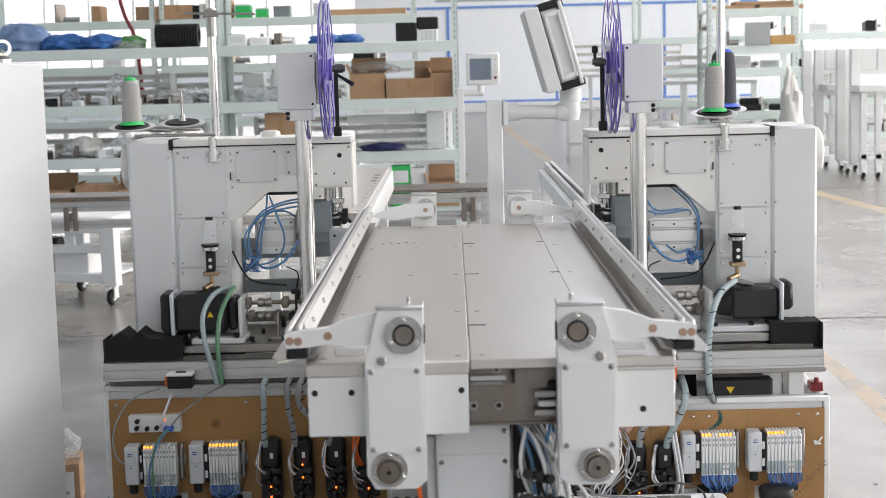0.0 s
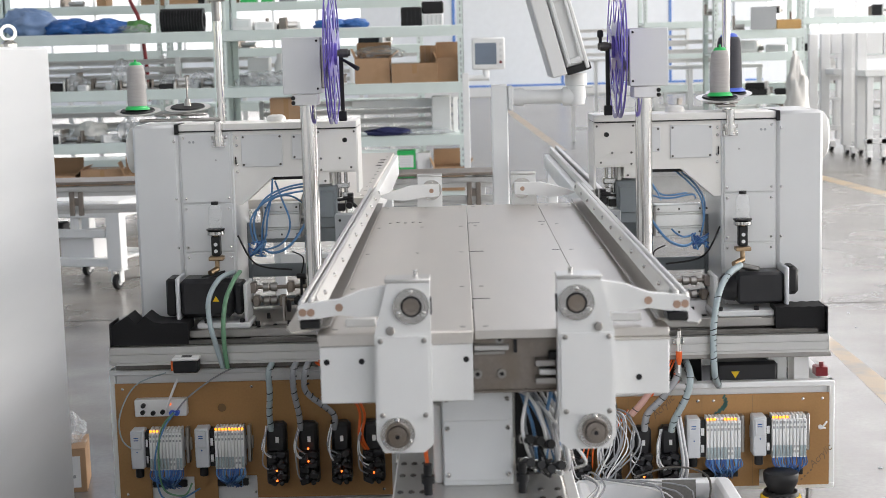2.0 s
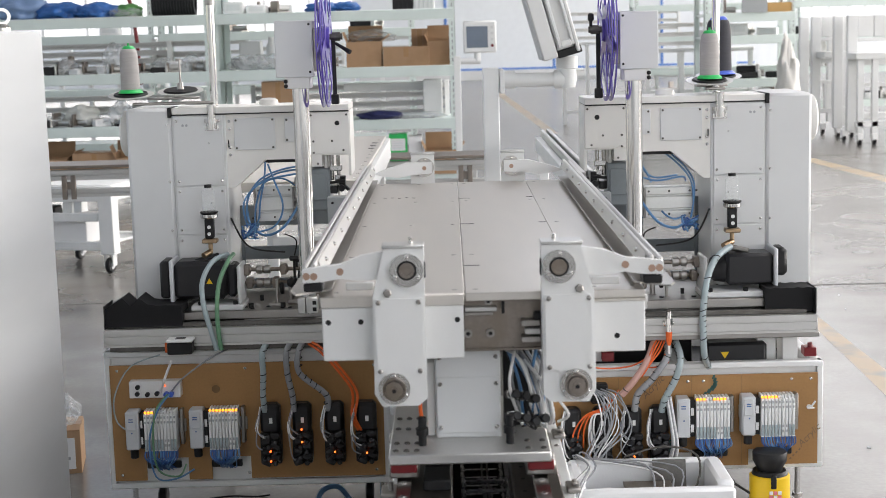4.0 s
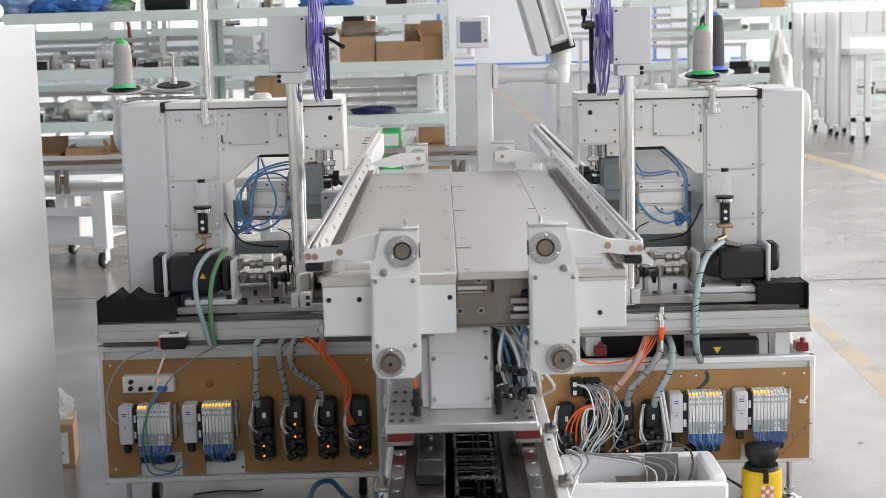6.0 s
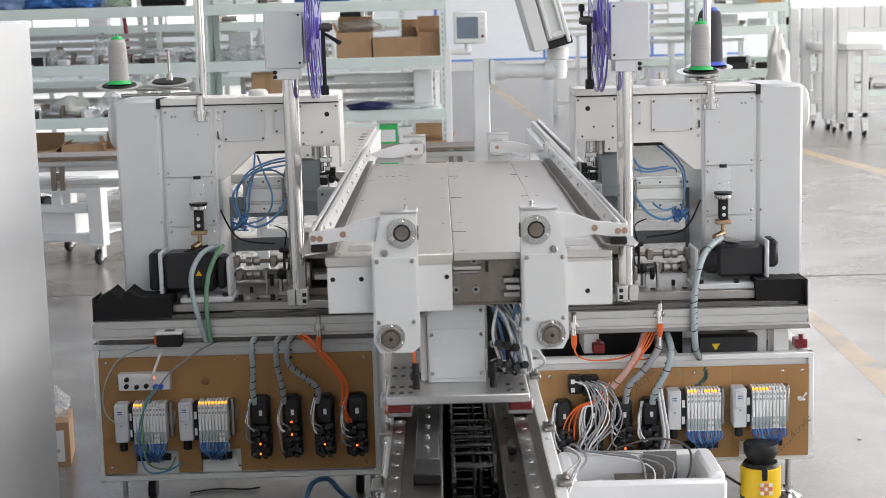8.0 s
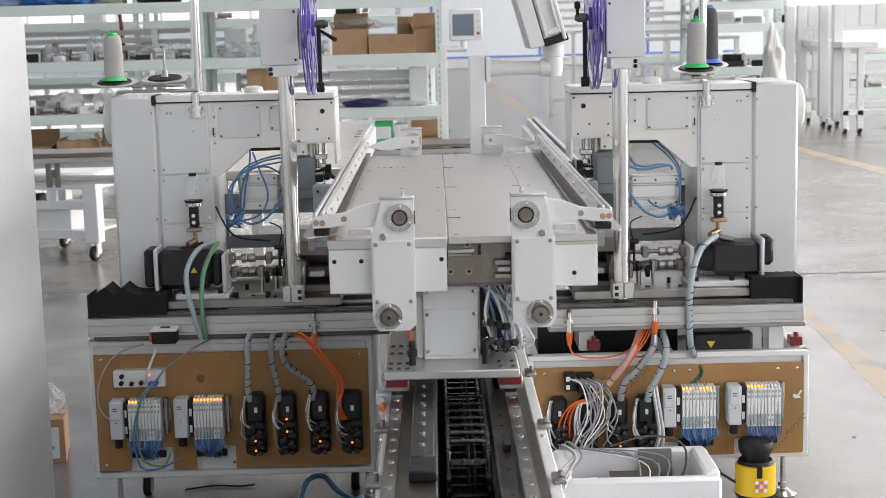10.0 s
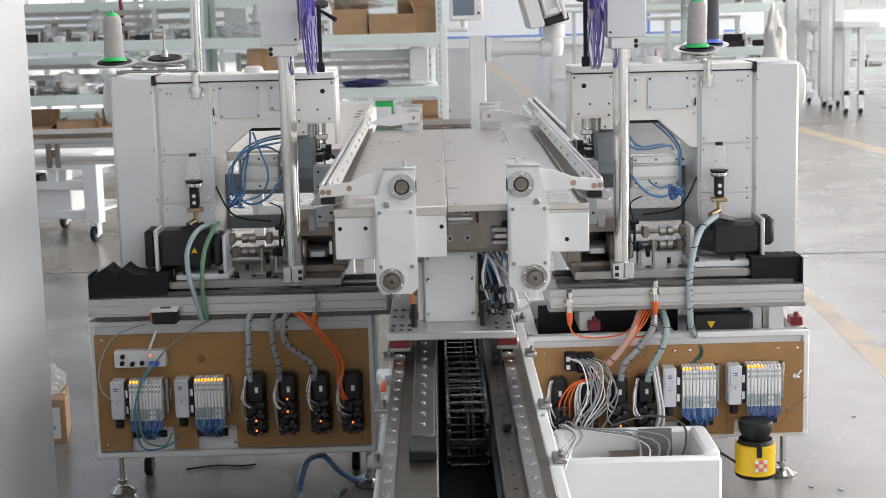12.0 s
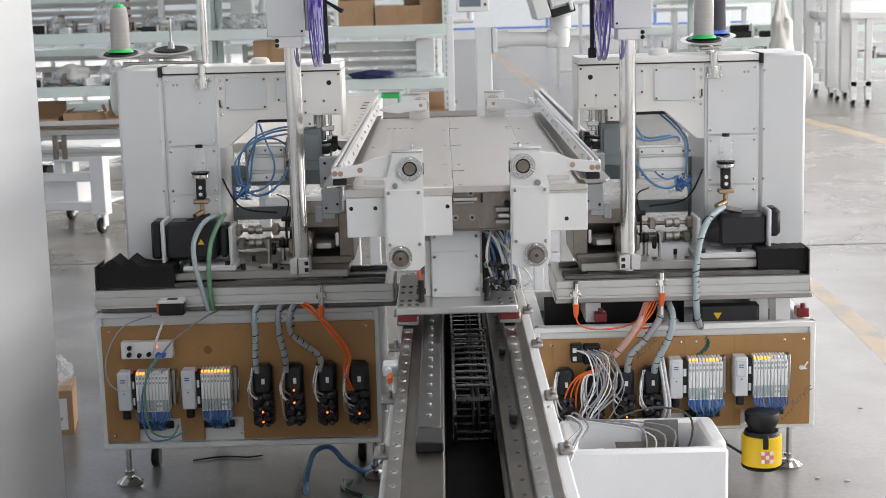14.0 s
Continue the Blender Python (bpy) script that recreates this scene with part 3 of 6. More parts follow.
            if far:
                w0, w1 = y - .062, y - .046
            outline = [(X(.088), 1.028), (X(.088), 1.001), (X(.128), .999), (X(.17), .992), (X(.212), .997), (X(.23), 1.003), (X(.2), 1.014), (X(.15), 1.028)] if far else [(X(.132), 1.04), (X(.132), 1.0), (X(.17), .998), (X(.2), 1.002), (X(.225), .998), (X(.253), .997), (X(.254), 1.014), (X(.248), 1.017), (X(.2), 1.022), (X(.17), 1.034)]
            arm = part("swing_arm", prism(outline, "y", w0, w1), PAINT, c, "pale grey swing arm")
            part("pin", [rod((X(a), w0 - .001, b), (X(a), w1 + .001, b), .0052, 14) for a, b in (((.106, 1.014),) if far else ((.2, 1.012), (.237, 1.006), (.2475, 1.0065)))], COPPER, arm)
            if not far:
                part("cover_strip", box(X(.155), X(.196), y + .05, y + .056, .978, .99), PAINT, c)
                part("clamp_pad", box(X(.225), X(.252), y + .012, y + .05, .984, .996), BLACK, arm)
        end(0.0, False)
        end(1.64, True)
        # clamp rail: channel, inner flange with holes, foot sheet
        r = part("clamp_rail", [box(X(.233), X(.2415), .02, 1.62, 1.0, 1.024, .0025), box(X(.2415), X(.2455), .02, 1.62, 1.0, 1.01), box(X(.2455), X(.254), .02, 1.62, 1.0, 1.021, .0025)], ALU, c)
        low = 1.002 if s < 0 else 1.006
        part("inner_flange", prism([(X(.233), 1.021), (X(.2215 + (low - .985) * .32), low), (X(.2195 + (low - .985) * .32), low), (X(.2315), 1.0245)], "y", .04, 1.6), ALU, r, "bright riveted inner flange")
        part("rivet", [lathe((X(.2265 + (low - .985) * .16), .12 + .16 * k, 1.006 + (low - .985) * .5), (X(.2225 + (low - .985) * .16), .12 + .16 * k, 1.0075 + (low - .985) * .5), [(0, .0034), (.6, .0034), (1, .002)], 10) for k in range(10)], CHROME, r)
        part("foot_sheet", prism([(X(.262), 0.0), (X(.272), .03), (X(.255), 1.62), (X(.222), 1.62), (X(.215), .04)], "z", .981, .9835), STEEL, r)
        part("sensor_block", box(X(.08), X(.0865), .004, .02, 1.0, 1.024), BLACK, c)
    # wiring behind the column
    rnd = random.Random(5)
    for k in range(16):
        x = .075 + rnd.random() * .05
        z = .78 + rnd.random() * .09
        part("cable", sweep([(x - .01, .12, .87 + rnd.random() * .02), (x + .01, .08 + rnd.random() * .03, z + .03), (x + .03 * rnd.random(), .06 + .05 * rnd.random(), z - .02), (x + .02, .12, .757)], .0022 + .001 * rnd.random(), 7), rnd.choice((PAPER, PAPER, GREYCABLE, BLUEHOSE, BLACK)), c)
    for k in range(7):
        x, z = .075 + .014 * (k % 4), .765 + .032 * (k // 4) + .012 * rnd.random()
        q = part("cable_gland", rod((x, .1, z), (x + .012, .06, z + .01), .0065, 12, .001), BLACK, c)
        part("gland_ring", ring((x + .004, .088, z + .003), (x + .006, .08, z + .005), .0055, .0072, 12), CHROME, q)
    part("junction_box", box(.07, .115, .14, .19, .75, .87), BLACK, c)
    for x in (-.052, .075):
        part("adjuster", [rod((x, .05, .748), (x, .05, .79), .006, 12), rod((x, .05, .764), (x, .05, .774), .009, 12)], BLACK, c, "black adjusting bolt")
    part("bundle_loop", sweep([(.1, .1, .86), (.13, .05, .83), (.16, .05, .79), (.15, .12, .76)], .0022, 7), PAPER, c)
    part("red_cable", sweep([(-.05, .12, .85), (-.055, .09, .8), (-.05, .1, .755)], .003, 7), ORANGE, c)
    return c


CARRIAGE = carriage()


# ---- sewing units ----


def reel_flange(x, z, y):
    geos = [ring((x, y, z), (x + .003, y, z), .166, .178, 56), ring((x, y, z), (x + .003, y, z), .03, .062, 32)]
    for k in range(6):
        w = k * math.pi / 3 + .3
        arm = box(0, .003, .058, .17, -.014, .014, .0005)
        geos.append(moved(arm, Matrix.Translation((x, y, z)) @ Matrix.Rotation(w, 4, "X")))
        geos.append(moved(box(0, .003, .11, .12, -.04, .04, .0005), Matrix.Translation((x, y, z)) @ Matrix.Rotation(w + .52, 4, "X")))
    return geos


def sewing_unit(s, dy):
    m = thing("sewing_machine", (MID, 4.0 + dy, 0), "pale grey sewing machine head on a cross slide above its stand", "sewing machine", "sewing machines")

    def P(name, geos, mat, label="", parent=None):
        geos = [geos] if isinstance(geos, tuple) else geos
        if s < 0:
            geos = [mirrored(g) for g in geos]
        return part(name, geos, mat, parent or m, label)
    col = P("column", [box(.644, .79, .002, .26, .632, 1.14, .003), box(.79, .91, -.004, .27, .632, 1.159, .008)], PANEL)
    for z0, z1 in ((.95, 1.136), (.818, .946), (.64, .814)):
        P("panel", box(.652, .783, -.003, .002, z0, z1, .001), PANEL, "", col)
        P("screw", [screw(u, -.003, z) for u in (.66, .775) for z in (z0 + .012, z1 - .012)] + [screw(.69, -.003, (z0 + z1) / 2 + .02, .0025)], CHROME, "", col)
    P("screw", [screw(.8, -.004, z) for z in (1.115, .962, .83)] + [screw(.635, .006, z, .004) for z in (1.12, 1.1, 1.05, 1.03)], CHROME, "", col)
    P("plug", [rod((u, -.004, 1.112), (u, -.002, 1.112), .0035, 10) for u in (.748, .758)], STONE, "", col)
    P("cap", [box(.312, .787, -.002, .17, 1.141, 1.159, .002)], CASTING, "", col)
    P("cap_end", box(.787, .797, -.0085, .1, 1.134, 1.1605, .001), BLACK, "black end strip", col)
    P("cap_seam", box(.314, .788, -.0005, .165, 1.1385, 1.142, .0004), BLACK, "", col)
    arm = P("arm", prism([(.311, 1.14), (.311, .966), (.317, .966), (.317, 1.022), (.39, 1.022), (.39, .992), (.425, .992), (.425, 1.014), (.54, 1.014), (.626, .94), (.644, .94), (.644, 1.14)], "y", 0.006, .16), CASTING)
    P("arm_web", prism([(.425, 1.012), (.54, 1.012), (.55, 1.004), (.425, 1.004)], "y", 0.03, .14), BLACK, "", arm)
    P("face_plate", box(.313, .425, .002, .006, 1.026, 1.138, .001), CASTING, "", arm)
    P("arm_panel", box(.512, .622, .001, .006, 1.042, 1.128, .001), PANEL, "", arm)
    P("arm_panel", box(.44, .486, .001, .006, 1.06, 1.126, .001), PANEL, "", arm)
    P("screw", [screw(u, .001, z, .003) for u in (.518, .616) for z in (1.048, 1.122)] + [screw(u, .001, z, .003) for u in (.446, .48) for z in (1.066, 1.12)] + [screw(u, .002, z, .003) for u, z in ((.32, 1.13), (.36, 1.06), (.415, 1.13), (.33, 1.035), (.41, 1.06), (.4, 1.0), (.41, 1.03))], DARKSTEEL, arm)
    P("sight_hole", rod((.345, .0005, 1.108), (.345, .004, 1.108), .0065, 16), BLACK, "", arm)
    P("knob", lathe((.536, .09, 1.159), (.536, .09, 1.176), [(0, .026), (.3, .0265), (.75, .024), (1, .017)], 14), CASTING, "", arm)
    P("vent_slot", box(.636, .639, .0, .004, 1.05, 1.07, .0005), BLACK, "", arm)
    P("handwheel", lathe((.91, .1, 1.088), (.94, .1, 1.088), [(0, .058), (.2, .062), (.8, .062), (1, .052)], 32), CASTING)
    # needle bar and foot
    ndl = P("needle_bar", [rod((.35, .06, .93), (.35, .06, 1.03), .005), rod((.368, .06, .95), (.368, .06, 1.03), .006), box(.34, .374, .045, .075, .975, .99), box(.343, .36, .05, .07, .945, .965)], CHROME)
    P("thread_guide", [box(.33, .345, .03, .06, .93, .962), rod((.33, .03, .95), (.372, .03, .945), .004), box(.352, .376, .03, .06, .915, .935), rod((.322, .035, .925), (.345, .035, .945), .005), rod((.34, .02, .93), (.34, .05, .93), .009, 12)], BLACK, "", ndl)
    P("foot", [box(.33, .372, .04, .07, .9, .906), rod((.35, .06, .9), (.35, .06, .94), .003)], STEEL, "", ndl)
    P("slide_plate", box(.376, .386, .03, .08, .96, 1.02), ALU, "", ndl)
    P("gear_housing", [box(.372, .44, .02, .11, .87, .985, .004), box(.38, .43, .015, .02, .9, .97, .001)], SLATE, "slate grey gear housing")
    P("clamp_bracket", [box(.318, .374, -.06, -.02, .835, .915, .002), box(.322, .37, -.062, -.03, .765, .833, .002), box(.316, .322, -.07, -.02, .77, .91, .001)], STONE)
    P("bracket_bolts", [screw(u, -.062, z, .0035) for u, z in ((.36, .9), (.33, .9), (.36, .86), (.33, .79), (.36, .78))], BLACK)
    # bed and drive
    P("bed", [box(.292, .33, -.04, .2, .634, .765), box(.33, .44, -.04, .2, .725, .765), box(.425, .44, -.04, .2, .634, .725), box(.33, .425, .1, .2, .634, .725), box(.3, .46, -.05, .2, .628, .648)], BROWNSTEEL, "worn brown steel bed casting")
    hook = P("hook_unit", [box(.345, .4, -.03, .05, .665, .69), rod((.34, -.01, .68), (.41, -.01, .68), .018), rod((.4, -.01, .7), (.42, -.01, .7), .022)], DARKSTEEL)
    P("hook_cover", box(.352, .392, -.045, -.03, .668, .684), ALU, "", hook)
    P("white_tag", box(.332, .34, -.043, -.035, .675, .71), PAPER, "", hook)
    for z, r in ((.722, .0055), (.686, .0045)):
        sh = P("drive_shaft", rod((.43, -.03, z), (.63, -.03, z), r, 14), BROWNSTEEL)
        for a, b in ((.536, .554), (.558, .574)):
            P("coupling", rod((a, -.03, z), (b, -.03, z), .012, 18, .0015), STEEL, "", sh)
        P("coupling_spider", rod((.553, -.03, z), (.559, -.03, z), .009, 12), BROWNSTEEL, "", sh)
        P("shaft_collar", rod((.612, -.03, z), (.626, -.03, z), .014, 16, .002), DARKSTEEL, "", sh)
        P("shaft_collar", rod((.445, -.03, z), (.456, -.03, z), .012, 14, .002), DARKSTEEL, "", sh)
    P("shaft_stand", [box(.478, .488, -.045, -.015, .632, .7), box(.462, .492, -.05, -.01, .628, .64)], STEEL)
    P("grip_knob", [rod((.47, -.045, .7), (.47, -.045, .752), .0035, 8), rod((.458, -.045, .752), (.482, -.045, .752), .007, 12, .002), lathe((.462, -.045, .686), (.49, -.045, .686), [(0, .008), (.2, .014), (.4, .011), (.6, .015), (1, .009)], 16)], BLACK)
    P("feed_cover", [box(.4, .44, -.09, -.05, .648, .72, .006), box(.44, .462, -.085, -.055, .66, .70, .004)], BROWNSTEEL)
    for u, z in ((.5, .722), (.6, .722), (.522, .686), (.592, .686)):
        P("bearing_block", [box(u - .008, u + .008, -.046, -.014, z - .014, z + .014, .002), rod((u - .011, -.03, z), (u + .011, -.03, z), .0095, 14, .001)], BROWNSTEEL)
    P("hook_guard", [box(.338, .372, -.054, -.05, .75, .83, .001), box(.372, .392, -.05, -.02, .74, .78, .002)], STONE, "grey guard below the needle")
    P("gear", [lathe((.44, -.03, .705), (.452, -.03, .705), [(0, .018), (.15, .021), (.85, .021), (1, .018)], 18)], DARKSTEEL)
    P("gear", [lathe((.502, -.03, .67), (.512, -.03, .67), [(0, .014), (.15, .017), (.85, .017), (1, .014)], 16)], BLACK)
    P("clamp_angle", [box(.514, .52, -.07, -.05, .63, .7, .001), box(.5, .54, -.075, -.045, .628, .636, .001)], STEEL)
    P("grub_screw", rod((.56, -.05, .64), (.56, -.05, .655), .005, 8), BLACK)
    P("table_stop", [rod((u, -.085, .628), (u, -.085, .64), .007, 10) for u in (.5, .585)], BLACK)
    P("pulley", [rod((.452, -.02, .69), (.462, -.02, .69), .026, 20), rod((.462, -.02, .73), (.472, -.02, .73), .013, 16), box(.45, .474, -.03, .0, .74, .752)], BLACK)
    P("back_plate", [box(.36, .655, .2, .212, .812, .87), box(.38, .634, .2, .212, .715, .752), box(.634, .655, .2005, .2115, .661, .811), box(.36, .38, .2005, .2115, .661, .811), box(.36, .655, .2, .212, .632, .66)], SLATE, "grey slotted back plate")
    c1, z0, z1 = (.578, .842, .938) if s < 0 else (.604, .83, .914)
    zz = [z0 + (z1 - z0) * q for q in (0, .24, .31, .69, .76, 1)]
    cyl = P("air_cylinder", [box(.478, c1, .05 if k % 2 == 0 else .054, .1 if k % 2 == 0 else .096, zz[k], zz[k + 1], .0015) for k in range(5)], BRIGHTALU)
    P("end_cap", box(.472, .478, .048, .102, z0 + .003, z1 - .003), STEEL, "", cyl)
    P("end_cap", box(c1, c1 + .006, .048, .102, z0 + .003, z1 - .003), STEEL, "", cyl)
    P("piston_rod", rod((.45, .075, (z0 + z1) / 2), (.472, .075, (z0 + z1) / 2), .005), STEEL, "", cyl)
    P("screw", [screw(u, .05, z, .003) for u in (.486, (.478 + c1) / 2, c1 - .008) for z in (z0 + .011, z1 - .011)] + [rod((c1 + .006, .06, z), (c1 + .014, .06, z), .003, 8) for z in (z0 + .008, z1 - .012)], DARKSTEEL, "", cyl)
    P("linkage", [box(.44, .452, .02, .04, .86, .95), rod((.436, .03, .94), (.47, .03, .95), .006), rod((.436, .03, .91), (.47, .03, .9), .006), box(.456, .466, .01, .05, .925, .965), rod((.446, .03, .87), (.474, .03, .88), .004)], STEEL)
    rnd = random.Random(11 if s < 0 else 12)
    if s < 0:
        loops = [[(.44, .05, .992), (.50, .03, .985), (.56, .02, .96), (.595, .02, .91), (.598, .03, .86), (.59, .04, .825)],
                 [(.44, .06, .984), (.52, .04, .972), (.585, .03, .93), (.6, .02, .87), (.585, .02, .822)],
                 [(.545, .03, 1.006), (.55, .03, .96), (.562, .02, .9), (.57, .03, .85), (.59, .03, .82)],
                 [(.54, .04, 1.0), (.52, .02, .95), (.5, .0, .9), (.505, .0, .86), (.53, .0, .83), (.58, .02, .815)],
                 [(.46, .06, .93), (.5, .03, .96), (.55, .02, .95), (.575, .03, .89), (.582, .04, .83)],
                 [(.45, .02, .975), (.55, .01, .955), (.605, .01, .9), (.6, .02, .83)]]
    else:
        loops = [[(.46, .05, .995), (.47, .04, .965), (.5, .03, .942), (.56, .03, .948)], [(.46, .03, .985), (.478, .02, .955), (.49, .03, .93)],
                 [(.53, .06, 1.006), (.565, .04, .975), (.595, .03, .935), (.603, .03, .88), (.595, .03, .83)],
                 [(.55, .06, 1.0), (.585, .04, .965), (.607, .04, .92), (.6, .03, .85)], [(.44, .03, .955), (.5, .02, .935), (.57, .02, .944), (.585, .05, .93)],
                 [(.58, .02, .84), (.55, .01, .832), (.53, .02, .84), (.52, .04, .85)]]
    for pts in loops:
        P("air_hose", sweep(pts, .0026, 8), BLUEHOSE)
    P("air_hose", sweep([(.588, .02, .83), (.55, .0, .81), (.5, .0, .83), (.45, .03, .9)], .0036, 8), BLUEHOSE)
    for k in range(9):
        q = [(.595 + rnd.uniform(-.028, .02), .01 + rnd.uniform(-.015, .01), .82 + rnd.uniform(-.022, .022)) for _ in range(4)]
        P("tied_hose", sweep(q, .0022, 6, 4), BLUEHOSE if k % 2 else BLUEWIRE)
    P("cable", sweep([(.5, .02, .81), (.47, .03, .79), (.48, .05, .74)], .002, 6), BLACK)
    P("cable", sweep([(.64, -.005, .86), (.61, -.01, .8), (.58, .02, .77), (.5, .02, .76)], .0025, 6), BLACK)
    # base plate, post, motor
    P("base_plate", [box(.304, .772, -.13, .3, .606, .628, .002), box(.32, .6, -.135, .3, .597, .606)] if s < 0 else [box(.304, .785, -.13, .3, .614, .638, .002), box(.32, .6, -.12, .3, .603, .614)], STEEL)
    P("base_screw", [screw(u, -.1 + .02 * (k % 2), .628, .006, "z") for k, u in enumerate((.5, .54, .58, .6, .48))], BLACK)
    mot = P("motor", [box(.645, .785, -.105, -.012, .655, .758, .012)] if s < 0 else [box(.668, .79, -.1, -.017, .667, .75, .008)], BLACKMETAL, "black servo motor")
    P("motor_flange", box(.785, .795, -.11, -.008, .65, .763, .004) if s < 0 else box(.79, .8, -.11, -.008, .662, .763, .004), GREYPLASTIC, "", mot)
    P("encoder_cap", box(.795, .822, -.1, -.018, .66, .76, .006) if s < 0 else box(.797, .828, -.095, -.022, .688, .762, .01), BLACK, "", mot)
    P("motor_nose", box(.618, .645, -.1, -.016, .66, .745, .01) if s < 0 else lathe((.632, -.058, .708), (.668, -.058, .708), [(0, .026), (.25, .034), (1, .038)], 28), BLACKMETAL, "", mot)
    P("warning_sign", prism([(.69 - .0085, .698), (.69 + .0085, .698), (.69, .713)], "y", -.1062, -.105), YELLOW, "yellow warning triangle", mot) if s < 0 else None
    P("motor_mount", [box(.6, .74 if s < 0 else .785, -.12, -.01, .628 if s < 0 else .638, .643 if s < 0 else .654, .003), box(.606, .616, -.112, -.008, .643, .745, .004)], PANEL, "", mot)
    P("mount_bolt", [rod((u, -.112, .643 if s < 0 else .654), (u, -.112, .652 if s < 0 else .663), .007, 8) for u in (.622, .715)], BLACK, "", mot)
    post = P("post", rod((.425, -.14, .62), (.425, -.14, 1.22), .0212, 28), CHROME, "polished chrome post")
    cb = P("post_clamp", [box(.4, .43, -.172, -.11, .624, .664, .002), box(.432, .452, -.172, -.11, .624, .664, .002)] if s < 0 else [box(.398, .426, -.172, -.11, .624, .664, .002), box(.428, .452, -.172, -.11, .624, .664, .002)], ALU)
    P("clamp_screw", [box(.4 if s > 9 else .403, .413, -.174, -.172, z, z + .01, .001) for z in (.63, .647)], BLACK, "", cb)
    # tape reel on the post
    rb = P("reel_box", [box(.386, .482, -.185, -.08, 1.237, 1.38, .002)], PANEL, "grey tension box on the post")
    P("box_foot", box(.396, .462, -.18, -.1, 1.208, 1.237), PAINT, "", rb)
    P("box_screw", [screw(.458, -.18, z, .0055) for z in (1.215, 1.227)] + [screw(.394, -.185, z, .003) for z in (1.25, 1.37)], BLACK, "", rb)
    P("box_side", box(.372, .386, -.17, -.1, 1.25, 1.36), STEEL, "", rb)
    for u in (.352, .364):
        fl = reel_flange(u, 1.335, -.14)
        rim = P("reel_flange", fl[:1], PURPLE, "purple plastic reel flange", rb)
        P("reel_centre", fl[1:2], PURPLE, "", rim)
        for g in fl[2:]:
            P("spoke", g, PURPLE, "", rim)
    P("reel_hub", rod((.345, -.14, 1.335), (.375, -.14, 1.335), .028, 28), PURPLE, "", rb)
    P("spindle", [rod((.312, -.14, 1.337), (.39, -.14, 1.337), .008, 16), rod((.318, -.14, 1.337), (.338, -.14, 1.337), .0115, 16)], DARKSTEEL, "", rb)
    P("guide_stick", [box(.331, .341, -.145, -.135, 1.175, 1.33, .001), box(.326, .346, -.15, -.13, 1.165, 1.19, .002)], BLACK, "", rb)
    if s < 0:
        P("clamp_lever", lathe((.33, -.145, 1.32), (.292, -.17, 1.297), [(0, .004), (.3, .004), (1, .0062)], 12), BLACK, "", rb)
    else:
        P("clamp_lever", lathe((.318, -.145, 1.345), (.318, -.145, 1.378), [(0, .004), (.4, .004), (.5, .008), (.9, .0075), (1, .004)], 14), BLACK, "", rb)
    # air lubricator
    lub = P("lubricator", [rod((.692, -.045, .866), (.692, -.045, .88), .0235, 28, .003)], CHROME)
    P("collar_ring", ring((.692, -.045, .8802), (.692, -.045, .884), .018, .0242, 28), BLACK, "", lub)
    P("cup", lathe((.692, -.045, .884), (.692, -.045, .948), [(0, .018), (.85, .018), (1, .012)], 24), GLASS, "clear oil cup", lub)
    P("cup_cap", rod((.692, -.045, .948), (.692, -.045, .956), .01, 16), BLACK, "", lub)
    P("neck", box(.68, .704, -.057, -.033, .812, .866, .003), BLACK, "", lub)
    P("neck_dot", [rod((.692, -.0585, z), (.692, -.056, z), .005, 14) for z in (.825, .843)], PAPER, "", lub)
    P("fitting", [box(.672, .712, -.062, -.03, .8, .811), rod((.692, -.045, .772), (.692, -.045, .8), .006, 14), rod((.692, -.047, .776), (.708 if s < 0 else .665, -.07, .768), .008, 14)], BRASS, "", lub)
    P("elbow", [rod((.67, -.05, .765), (.73, -.07, .752), .0085, 14)], BLACK if s < 0 else STEEL, "", lub)
    return m


sewing_unit(-1, 0)
sewing_unit(1, -0.06)


